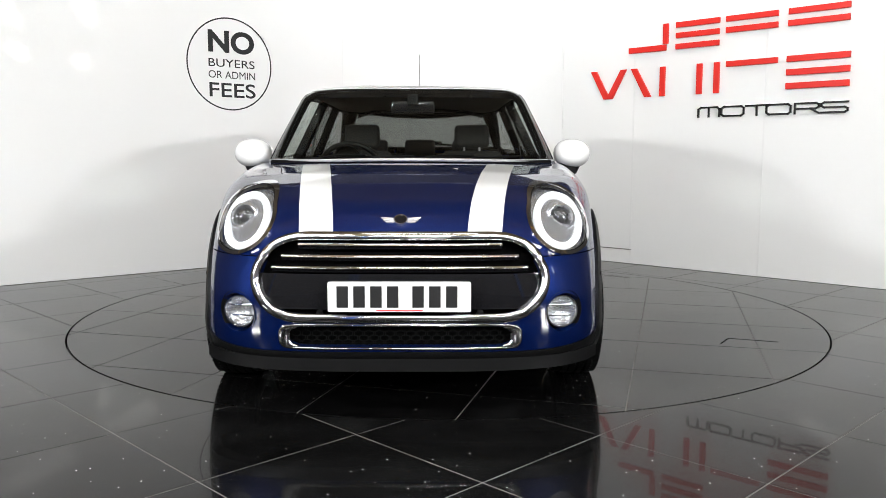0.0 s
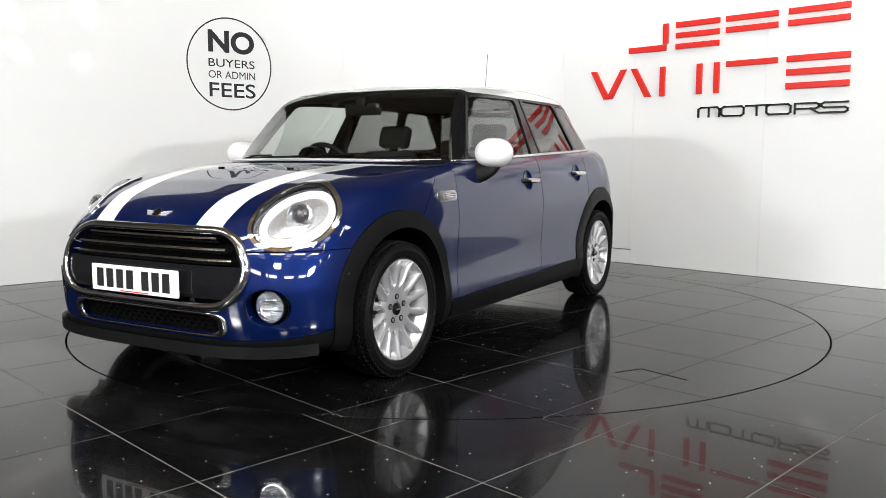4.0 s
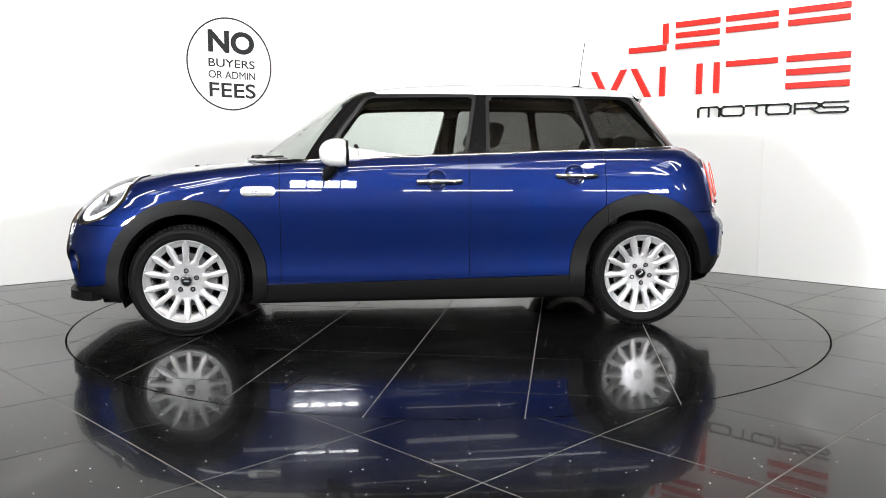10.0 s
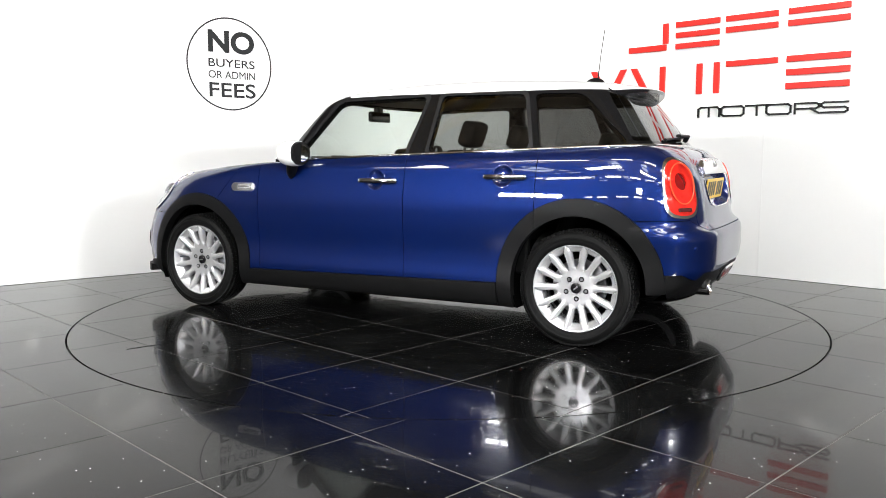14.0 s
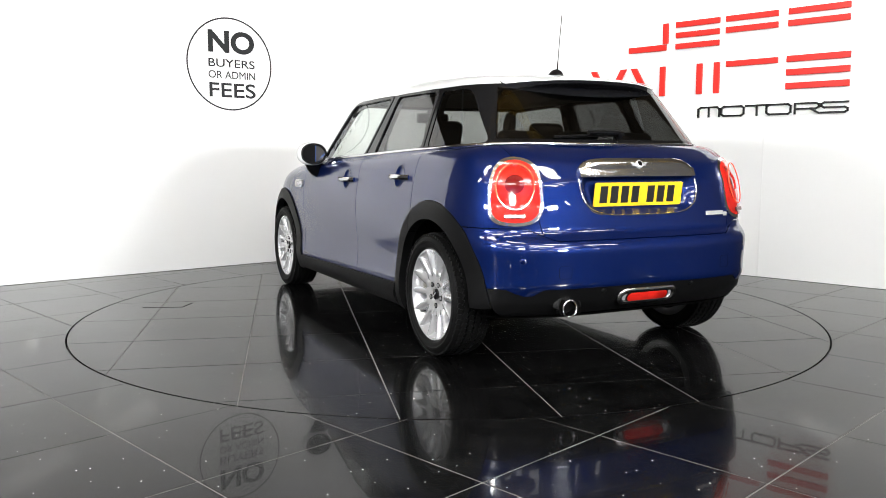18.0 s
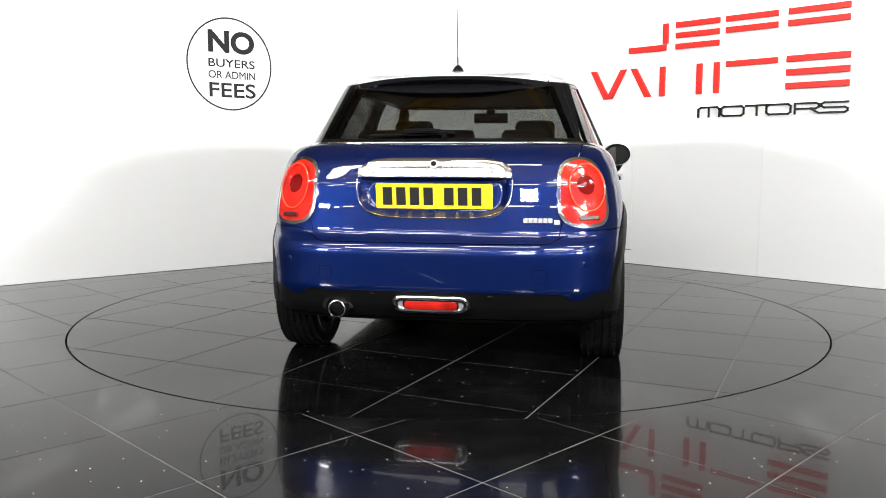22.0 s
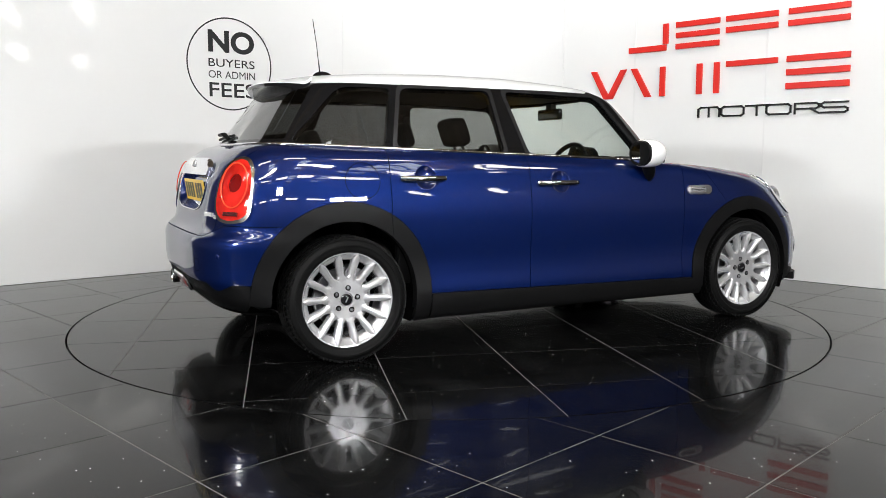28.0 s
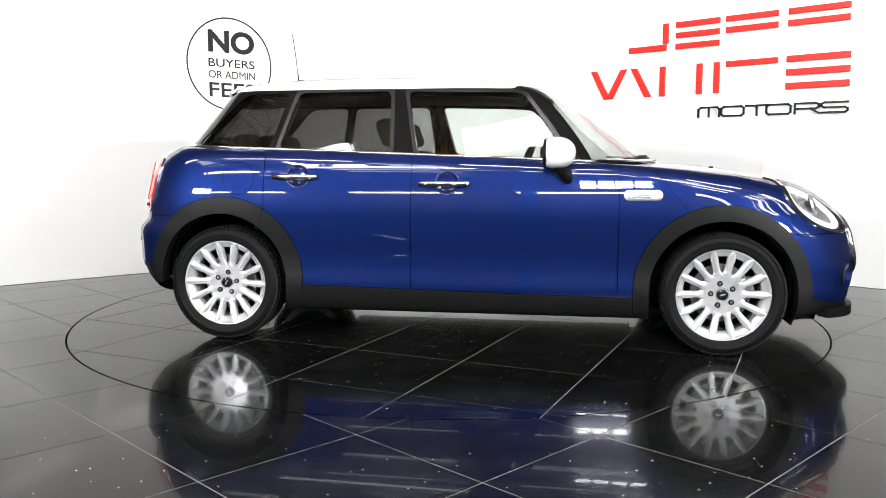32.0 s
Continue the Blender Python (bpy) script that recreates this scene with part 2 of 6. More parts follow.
def bm_prism(outline, depth, frame_m, bevel=0.0):
    """An outline in the plane (u, v), extruded by depth along w, laid by the matrix frame_m."""
    bm = bmesh.new()
    lo = [bm.verts.new(frame_m @ Vector((u, v, 0))) for u, v in outline]
    hi = [bm.verts.new(frame_m @ Vector((u, v, depth))) for u, v in outline]
    n = len(outline)
    bm.faces.new(lo[::-1])
    top = bm.faces.new(hi)
    for i in range(n):
        j = (i + 1) % n
        bm.faces.new([lo[i], lo[j], hi[j], hi[i]])
    bmesh.ops.recalc_face_normals(bm, faces=bm.faces[:])
    if bevel:
        bmesh.ops.bevel(bm, geom=list(top.edges), offset=bevel, segments=2, profile=0.6, affect="EDGES")
    return bm


def rounded_rect(w, h, r, n=5):
    out = []
    for cx, cy, a0 in ((w / 2 - r, h / 2 - r, 0), (-w / 2 + r, h / 2 - r, 90), (-w / 2 + r, -h / 2 + r, 180), (w / 2 - r, -h / 2 + r, 270)):
        for i in range(n + 1):
            a = radians(a0 + 90 * i / n)
            out.append((cx + r * math.cos(a), cy + r * math.sin(a)))
    return out


def empty(name, m=None, parent=None):
    ob = new(name)
    if m is not None:
        ob.matrix_basis = m
    ob.parent = parent
    return ob


def clone(ob, parent, m):
    """A second part on the same mesh, with its sub-parts."""
    c = copy_thing(ob, m)
    c.parent = parent
    return c


class Sheet:
    """A surface of polygons with a normal at each corner, which can be cut along any field."""

    def __init__(self, v, n, polys):
        self.v, self.n, self.polys = v, n, polys

    def compact(self):
        used = sorted({i for p in self.polys for i in p})
        back = {o: k for k, o in enumerate(used)}
        self.v, self.n = self.v[used], self.n[used]
        self.polys = [[back[i] for i in p] for p in self.polys]
        return self

    def cut(self, s):
        """The two sides of the field s, given at every corner: below zero and above."""
        low, high, cuts = [], [], {}
        vs, ns, count = [], [], len(self.v)
        s = np.where(np.abs(s) < 1e-7, 1e-7, s)
        pos = (s > 0).tolist()
        for p in self.polys:
            k = sum(pos[i] for i in p)
            if k == 0:
                low.append(p)
            elif k == len(p):
                high.append(p)
            else:
                a, b = [], []
                for i, j in zip(p, p[1:] + p[:1]):
                    (b if pos[i] else a).append(i)
                    if pos[i] != pos[j]:
                        key = (min(i, j), max(i, j))
                        if key not in cuts:
                            f = s[key[0]] / (s[key[0]] - s[key[1]])
                            vs.append(self.v[key[0]] * (1 - f) + self.v[key[1]] * f)
                            ns.append(self.n[key[0]] * (1 - f) + self.n[key[1]] * f)
                            cuts[key] = count
                            count += 1
                        a.append(cuts[key])
                        b.append(cuts[key])
                if len(a) > 2:
                    low.append(a)
                if len(b) > 2:
                    high.append(b)
        v = np.vstack([self.v, np.array(vs)]) if vs else self.v
        n = np.vstack([self.n, np.array(ns)]) if ns else self.n
        return Sheet(v, n, low).compact(), Sheet(v, n, high).compact()

    def where(self, field, gap=0.0):
        """The part where the field is below -gap."""
        return self.cut(field(*self.v.T) + gap)[0] if len(self.polys) else self

    def split(self, field, gap=0.0):
        if not len(self.polys):
            return self, self
        s = field(*self.v.T)
        if not gap:
            return self.cut(s)
        return self.cut(s + gap)[0], self.cut(s - gap)[1]

    def shifted(self, d):
        return Sheet(self.v + self.n * (d if np.isscalar(d) else d[:, None]), self.n, self.polys)


def sheet_part(name, sh, material, parent, label="", flange=0.012, lip=None):
    """Link a cut surface as one mesh; its open edges are turned inwards by the flange."""
    v, n, polys = sh.v, sh.n, sh.polys
    n = n / np.maximum(np.linalg.norm(n, axis=1), 1e-9)[:, None]
    verts, faces, norms = [*map(tuple, v)], [list(p) for p in polys], []
    for p in polys:
        norms += [tuple(n[i]) for i in p]
    if flange:
        edges = {}
        for p in polys:
            for i, j in zip(p, p[1:] + p[:1]):
                if (j, i) in edges:
                    del edges[(j, i)]
                else:
                    edges[(i, j)] = 1
        ids = {}
        for i, j in edges:
            for k in (i, j):
                if k not in ids:
                    ids[k] = len(verts)
                    verts.append(tuple(v[k]))
                    verts.append(tuple(v[k] - n[k] * flange))
            a, b = ids[i], ids[j]
            d = v[j] - v[i]
            nn = np.cross(d, n[i])
            ln = np.linalg.norm(nn)
            if ln < 1e-9:
                continue
            nn = nn / ln
            faces.append([b, a, a + 1, b + 1])
            norms += [tuple(nn)] * 4
    me = bpy.data.meshes.new(name)
    me.from_pydata(verts, [], faces)
    me.polygons.foreach_set("use_smooth", [True] * len(me.polygons))
    if len(norms) == len(me.loops):
        me.normals_split_custom_set(norms)
    me.materials.append(material)
    ob = new(name, me)
    ob.parent = parent
    if label:
        ob["label"] = label
    return ob


def curve_of(xs, ys, soft):
    """A smooth function through a few stations."""
    xs, ys = np.array(xs, float), np.array(ys, float)
    t = np.linspace(xs[0] - 4 * soft, xs[-1] + 4 * soft, 1500)
    step = t[1] - t[0]
    k = np.arange(-int(3 * soft / step) - 1, int(3 * soft / step) + 2) * step
    w = np.exp(-(k / soft) ** 2)
    w /= w.sum()
    first, last = (ys[1] - ys[0]) / (xs[1] - xs[0]), (ys[-1] - ys[-2]) / (xs[-1] - xs[-2])
    far = np.concatenate([t[0] + k[: len(k) // 2] , t, t[-1] + k[len(k) // 2 + 1:]])
    y = np.interp(far, xs, ys)
    y = np.where(far < xs[0], ys[0] + first * (far - xs[0]), np.where(far > xs[-1], ys[-1] + last * (far - xs[-1]), y))
    y = np.convolve(y, w, "valid")
    return lambda q: np.interp(q, t, y)


def smax(a, b, k):
    h = np.maximum(k - np.abs(a - b), 0) / k
    return np.maximum(a, b) + h * h * k * 0.25


def smin(a, b, k):
    return -smax(-a, -b, k)


# ---------------------------------------------------------------- the car's form: x forward, y left, z up, from the middle between the axles
WB, TRACK, WHEEL_R = 1.2835, 0.744, 0.303
FRONT_AXLE, REAR_AXLE = WB, -WB

half_width = curve_of([0.14, 0.24, 0.31, 0.38, 0.46, 0.58, 0.70, 0.78, 0.88, 0.96, 1.06], [0.790, 0.826, 0.835, 0.826, 0.824, 0.834, 0.838, 0.830, 0.812, 0.79, 0.75], 0.035)
nose = curve_of([0.12, 0.20, 0.30, 0.45, 0.60, 0.68, 0.76, 0.86, 1.00], [1.93, 1.965, 1.985, 2.005, 1.995, 1.965, 1.915, 1.85, 1.72], 0.03)
tail = curve_of([0.12, 0.22, 0.32, 0.40, 0.565, 0.600, 0.635, 0.76, 0.86, 0.95, 1.02, 1.10], [1.74, 1.80, 1.885, 1.925, 1.93, 1.915, 1.868, 1.85, 1.83, 1.785, 1.72, 1.60], 0.016)
ridge = curve_of([-2.2, -1.75, -1.6, -1.4, 0.60, 0.95, 1.08, 1.36, 1.60, 1.78, 1.88, 1.94, 1.99, 2.2],
                 [1.00, 1.03, 1.035, 1.02, 0.945, 0.950, 0.945, 0.915, 0.868, 0.812, 0.765, 0.718, 0.66, 0.40], 0.035)
crown = curve_of([-2.0, 0.7, 1.0, 1.3, 1.6, 1.8, 2.1], [0.0, 0.0, 0.05, 0.06, 0.05, 0.08, 0.10], 0.10)
squareness = curve_of([0.1, 0.45, 0.60, 0.75, 1.0], [4.3, 4.3, 3.5, 2.8, 2.5], 0.04)
corner = curve_of([-2.0, -1.0, 0.8, 1.2, 2.0], [0.09, 0.05, 0.05, 0.09, 0.10], 0.10)
roof_line = curve_of([-1.8, -1.5, -1.1, -0.7, -0.3, 0.1, 0.36, 0.6], [1.330, 1.372, 1.404, 1.420, 1.418, 1.395, 1.362, 1.32], 0.08)


def belt(x):
    return 0.943 + 0.0367 * (0.606 - x)


def lower_body(x, y, z):
    ay = np.abs(y)
    w = ay / half_width(z)
    u = np.maximum(x - 1.0, 0) / (nose(z) - 1.0)
    v = np.maximum(-x - 1.1, 0) / (tail(z) - 1.1)
    k = squareness(z)
    fore = (u ** k + w ** k + 1e-12) ** (1 / k)
    aft = (v ** 5 + w ** 4 + 1e-12) ** (1 / 4)
    ring = (np.where(x > 0, fore, aft) - 1) * 0.84
    top = (z - (ridge(x) - crown(x) * ay ** 2)) * 0.95
    f = smax(ring, top, corner(x))
    return smax(f, 0.165 + 0.075 * np.clip((-x - 1.33) / 0.3, 0, 1) + 0.035 * np.clip((x - 1.5) / 0.3, 0, 1) - z, 0.05)


def windscreen_x(ay, z):
    s = (z - 0.94) / 0.405
    return 0.985 - 0.555 * s - (0.62 - 0.40 * s) * ay ** 2


def cabin(x, y, z):
    ay = np.abs(y)
    w = 0.782 - 0.465 * (z - 0.95) - 0.065 * np.clip((-0.7 - x) / 0.9, 0, 1.2) ** 2 - 0.085 * np.clip((x - 0.1) / 0.9, 0, 1) ** 2
    side = (ay - w) * 0.905
    ws = (x - windscreen_x(ay, z)) * 0.60
    rs = (-1.655 + 0.78 * (z - 1.03) + 0.22 * ay ** 2 - x) * 0.79
    roof = z - (roof_line(x) - 0.085 * ay ** 2)
    f = smax(side, ws, 0.05)
    f = smax(f, rs, 0.20)
    f = smax(f, 0.90 - z, 0.02)
    return smax(f, roof, 0.055)


def form(x, y, z):
    return smin(lower_body(x, y, z), cabin(x, y, z), 0.012)


def gradient(f, p, e=1e-3):
    g = np.empty_like(p)
    for k in range(3):
        d = np.zeros(3)
        d[k] = e
        g[:, k] = (f(*(p + d).T) - f(*(p - d).T)) / (2 * e)
    return g


def net(f, lo, hi, h):
    """The zero surface of f as quads, its corners drawn exactly onto the surface."""
    ax = [np.arange(lo[k], hi[k] + h, h) for k in range(3)]
    nx, ny, nz = map(len, ax)
    val = np.empty((nx, ny, nz), np.float32)
    yy, zz = np.meshgrid(ax[1], ax[2], indexing="ij")
    for i, x in enumerate(ax[0]):
        val[i] = f(np.full_like(yy, x), yy, zz)
    neg = val < 0
    c = sum(neg[i:nx - 1 + i, j:ny - 1 + j, k:nz - 1 + k].astype(np.int8) for i in (0, 1) for j in (0, 1) for k in (0, 1))
    act = (c > 0) & (c < 8)
    ids = -np.ones(act.shape, int)
    cells = np.argwhere(act)
    ids[act] = np.arange(len(cells))
    v = np.stack([ax[k][cells[:, k]] + h / 2 for k in range(3)], -1)
    quads = []
    for k in range(3):
        a, b = (k + 1) % 3, (k + 2) % 3
        lo_s, hi_s = [slice(None)] * 3, [slice(None)] * 3
        lo_s[k], hi_s[k] = slice(0, -1), slice(1, None)
        n0, n1 = neg[tuple(lo_s)], neg[tuple(hi_s)]
        for flip, m in ((False, n0 & ~n1), (True, ~n0 & n1)):
            e = np.argwhere(m)
            e = e[(e[:, a] > 0) & (e[:, b] > 0) & (e[:, a] < act.shape[a]) & (e[:, b] < act.shape[b])]
            q = []
            for da, db in ((1, 1), (0, 1), (0, 0), (1, 0)):
                t = e.copy()
                t[:, a] -= da
                t[:, b] -= db
                q.append(ids[t[:, 0], t[:, 1], t[:, 2]])
            q = np.stack(q if not flip else q[::-1], -1)
            quads.append(q[(q >= 0).all(1)])
    for _ in range(6):
        g = gradient(f, v)
        step = f(*v.T) / np.maximum((g ** 2).sum(1), 0.05)
        v = v - np.clip(step, -h, h)[:, None] * g
    # even out the net along the surface, then draw it back
    quads = np.vstack(quads)
    for _ in range(4):
        acc, cnt = np.zeros_like(v), np.zeros(len(v))
        for i in range(4):
            np.add.at(acc, quads[:, i], v[quads[:, (i + 1) % 4]] + v[quads[:, i - 1]])
            np.add.at(cnt, quads[:, i], 2)
        v = v + 0.5 * (acc / np.maximum(cnt, 1)[:, None] - v)
        for _ in range(2):
            g = gradient(f, v)
            step = f(*v.T) / np.maximum((g ** 2).sum(1), 0.05)
            v = v - np.clip(step, -h, h)[:, None] * g
    g = gradient(f, v, 3e-3)
    return Sheet(v, g / np.linalg.norm(g, axis=1)[:, None], quads.tolist())


def find_y(x, z, side=1, f=form):
    """The skin's half-width at (x, z)."""
    ys = np.linspace(0.95, 0.2, 1500)
    s = f(np.full_like(ys, x), ys, np.full_like(ys, z))
    return side * float(ys[np.argmax(s < 0)])


def find_x(y, z, side=1, f=form):
    """The skin's foremost (side 1) or rearmost (side -1) place at (y, z)."""
    xs = np.linspace(2.2, 0.2, 3000) * side
    s = f(xs, np.full_like(xs, y), np.full_like(xs, z))
    return float(xs[np.argmax(s < 0)])


def skin_normal(p, f=form):
    g = gradient(f, np.array([p]), 4e-3)[0]
    return Vector(g / np.linalg.norm(g))


def skin_frame(p, up=(0, 0, 1), lift=0.0):
    """A matrix at a place of the skin: u to the right seen from outside, v up along the skin, w outwards."""
    w = skin_normal(p)
    u = Vector(up).cross(w).normalized()
    v = w.cross(u)
    m = Matrix((u, v, w)).transposed().to_4x4()
    m.translation = Vector(p) + w * lift
    return m


def local(m):
    """Fields of (u, v) in a skin frame."""
    i = np.array(m.inverted())
    return lambda x, y, z: tuple(i[k, 0] * x + i[k, 1] * y + i[k, 2] * z + i[k, 3] for k in range(3))


def poly_field(pts, r=0.02):
    """Signed distance, about, to a convex outline in the plane (a, b), its corners rounded by r."""
    pts = [Vector(p) for p in pts]
    mid = sum(pts, Vector((0, 0))) / len(pts)
    lines = []
    for p, q in zip(pts, pts[1:] + pts[:1]):
        d = (q - p).normalized()
        n = Vector((d.y, -d.x))
        if n.dot(mid - p) > 0:
            n = -n
        lines.append((n.x, n.y, -n.dot(p)))

    def f(a, b):
        s = None
        for nx, ny, c in lines:
            e = nx * a + ny * b + c
            s = e if s is None else smax(s, e, r * 3)
        return s
    return f


ARCH_F, ARCH_R = (FRONT_AXLE - 0.005, 0.315), (REAR_AXLE - 0.005, 0.325)


def arch(x, z, c):
    """Distance from an axle, stretched straight down below it."""
    return np.hypot(x - c[0], np.maximum(z - c[1], 0) + np.minimum(z - c[1], 0) * 0.35)


def build_body(car):
    skin = net(form, (-2.05, -0.95, 0.10), (2.15, 0.951, 1.50), 0.0165)
    # wheel openings
    opening = lambda x, y, z: np.maximum(np.minimum(arch(x, z, ARCH_F), arch(x, z, ARCH_R)) - 0.352, 0.45 - np.abs(y))
    _, skin = skin.split(opening)
    # underside is kept apart
    under, skin = skin.split(lambda x, y, z: z - 0.185 - 0.075 * np.clip((-x - 1.33) / 0.3, 0, 1) - 0.03 * np.clip((x - 1.5) / 0.3, 0, 1))
    sheet_part("underbody", under, DARK, car, "matt black underbody", flange=0)

    def is_cabin(x, y, z):
        front = cabin(x, y, z) - lower_body(x, y, z)
        side = belt(x) + 0.010 - z
        return np.where(x > 0.62, front, side)
    green, low = skin.split(is_cabin, 0.0)

    # ---- lower body
    lining = low.shifted(np.where((low.v[:, 0] < -1.35) | (low.v[:, 0] > 1.15), -0.080, -0.018))
    sheet_part("inner_shell", lining, DARK, car, flange=0)
    # the wheel-arch cladding and the sills
    ring = lambda x, y, z: np.maximum(np.minimum(arch(x, z, ARCH_F) - 0.428, arch(x, z, ARCH_R) - 0.440), 0.45 - np.abs(y))
    clad, low = low.split(ring, 0.0015)
    sill_top = lambda x: 0.278 + 0.0163 * (0.811 - x)
    bumper_low = curve_of([-2.0, -1.9, -1.75, -1.6, -1.0, 1.0, 1.45, 1.62, 1.75, 1.95, 2.05], [0.390, 0.390, 0.390, 0.40, 0.30, 0.28, 0.30, 0.305, 0.280, 0.250, 0.248], 0.02)
    def black_line(x, y):
        step = np.clip((np.abs(y) - 0.555) / 0.085, 0, 1)
        rear = 0.391 - 0.056 * step * step * (3 - 2 * step) * np.clip((-x - 1.80) / 0.07, 0, 1)
        return np.where(np.abs(x) < 0.95, sill_top(x), np.where(x < -1.3, rear, bumper_low(x)))
    black, low = low.split(lambda x, y, z: z - black_line(x, y), 0.0015)
    for s, word in ((1, "left"), (-1, "right")):
        ys = lambda x, y, z, s=s: -s * y
        for c, nm in ((ARCH_F, "front"), (ARCH_R, "rear")):
            a = clad.where(ys).where(lambda x, y, z, c=c: np.maximum(np.abs(x - c[0]) - 0.6, np.where(x < -1.4, 0.30, 0.0) - z))
            if nm == "rear":
                door_bit, a = a.split(lambda x, y, z: -1.064 - x, 0.0015)
            for piece in ([a] if nm == "front" else [a, door_bit]):
                r = arch(piece.v[:, 0], piece.v[:, 2], c)
                t = np.clip((r - 0.352) / 0.08, 0, 1)
                out = 0.004 + 0.014 * np.sqrt(np.clip(1 - t ** 2.2, 0, 1))
                sheet_part("wheel_arch_trim", piece.shifted(out), PLASTIC, car, "grained black plastic arch cladding", flange=0.05)
        side_sill = black.where(ys).where(lambda x, y, z: np.abs(x + 0.03) - 0.90)
        r = np.clip((side_sill.v[:, 2] - 0.18) / 0.11, 0, 1)
        sheet_part("sill", side_sill.shifted(0.006 + 0.012 * np.sin(r * math.pi)), PLASTIC, car, "black plastic sill", flange=0.03)
    fl = black.where(lambda x, y, z: 1.3 - x)
    sheet_part("front_lip", fl.shifted(0.004), PLASTIC, car, "black plastic front apron", flange=0.03)
    rl = black.where(lambda x, y, z: x + 1.3)
    sheet_part("rear_apron", rl.shifted(-0.004), PLASTIC, car, "black plastic rear apron", flange=0.03)

    # ---- nose: bumper below, bonnet above
    seam_b = lambda x, y, z: np.maximum(z - 0.604, 1.35 - x)
    bumper, rest = low.split(seam_b, 0.002)
    # holes in the bumper and bonnet: grille, lower intake, fog lamps
    g_pts = [(-0.400, 0.682), (0.400, 0.682), (0.490, 0.642), (0.546, 0.545), (0.530, 0.465), (0.470, 0.402), (0.40, 0.381), (-0.40, 0.381), (-0.470, 0.402), (-0.530, 0.465), (-0.546, 0.545), (-0.490, 0.642)]
    g_yz = poly_field(g_pts, 0.012)
    g_field = lambda x, y, z: np.maximum(g_yz(y, z), 1.5 - x)
    i_yz = poly_field([(-0.440, 0.352), (0.440, 0.352), (0.458, 0.32), (0.410, 0.266), (-0.410, 0.266), (-0.458, 0.32)], 0.012)
    i_field = lambda x, y, z: np.maximum(i_yz(y, z), 1.5 - x)
    _, bumper = bumper.split(lambda x, y, z: g_field(x, y, z) - 0.004)
    _, bumper = bumper.split(i_field)
    fogs = []
    for s in (1, -1):
        fy, fz = s * 0.618, 0.390
        p = (find_x(fy, fz), fy, fz)
        fogs.append(p)
        _, bumper = bumper.split(lambda x, y, z, p=p: np.maximum(np.hypot(y - p[1], z - p[2]) - 0.074, 1.5 - x))
    sheet_part("front_bumper", bumper, BLUE, car, flange=0.05)
    # bonnet, with the lamps cut out, ends at the slanting joint behind the arch
    joint = lambda x, y, z: 0.929 + (0.918 - z) * 0.867 - x
    bonnet, rest2 = rest.split(lambda x, y, z: np.where(x > 0.4, joint(x, y, z), 1.0), 0.002)
    _, bonnet = bonnet.split(lambda x, y, z: g_field(x, y, z) - 0.004)
    heads = []
    for s in (1, -1):
        hy, hz = s * 0.626, 0.737
        p = (find_x(hy, hz), hy, hz)
        m = skin_frame(p)
        fld = lambda x, y, z, hy=hy, hz=hz, px=p[0]: (np.hypot((y - hy - 0.10 * (hz - z) * np.sign(hy) + 0.20 * np.minimum(x - px, 0) * -np.sign(hy)) / 0.146, (z - hz) / 0.134) - 1) * 0.13
        lens, bonnet = bonnet.split(lambda x, y, z, fld=fld: np.where(x > 1.2, fld(x, y, z), 1.0))
        heads.append((s, p, m, fld, lens))
    hood = sheet_part("bonnet", bonnet, BLUE, car, flange=0.03)
    # the two stripes lie on the bonnet
    edge_in = lambda x: 0.250 + 0.135 * np.clip((1.93 - x) / 0.95, 0, 1) ** 1.0
    for s in (1, -1):
        mid = lambda x, y, z, s=s: np.maximum(np.abs(s * y - (edge_in(x) + 0.0635)) - 0.0635, 1.015 - x)
        stripe = bonnet.where(mid).where(lambda x, y, z: 0.625 - z)
        sheet_part("stripe", stripe.shifted(0.0012), WHITE, hood, "white vinyl bonnet stripe", flange=0.001)

    # ---- flanks
    seam1 = lambda x, y, z: x - 0.775
    scuttle, rest2 = rest2.split(lambda x, y, z: -seam1(x, y, z), 0.002)
    for s in (1, -1):
        sheet_part("side_scuttle", scuttle.where(lambda x, y, z, s=s: -s * y), BLUE, car, flange=0.02)
    fdoor, rest2 = rest2.split(lambda x, y, z: -0.270 - x, 0.002)
    rdoor, rest2 = rest2.split(lambda x, y, z: -1.058 - x, 0.002)
    _, fdoor = fdoor.split(lambda x, y, z: np.hypot(x + 0.082, z - 0.844) - 0.056)
    _, rdoor = rdoor.split(lambda x, y, z: np.hypot(x + 0.872, z - 0.874) - 0.056)
    doors = {}
    for s in (1, -1):
        d = sheet_part("front_door", fdoor.where(lambda x, y, z, s=s: -s * y), BLUE, car, flange=0.02)
        doors[("f", s)] = d
        d = sheet_part("rear_door", rdoor.where(lambda x, y, z, s=s: -s * y), BLUE, car, flange=0.02)
        doors[("r", s)] = d
    # ---- rear: bumper, tailgate, quarters with the lamps cut out
    def rb(x, y, z):
        line = 0.604 + 0.055 * np.clip((np.abs(y) - 0.50) / 0.12, 0, 1)
        return z - line
    rbump, rest2 = rest2.split(rb, 0.002)
    sheet_part("rear_bumper", rbump, BLUE, car, flange=0.04)
    tails = []
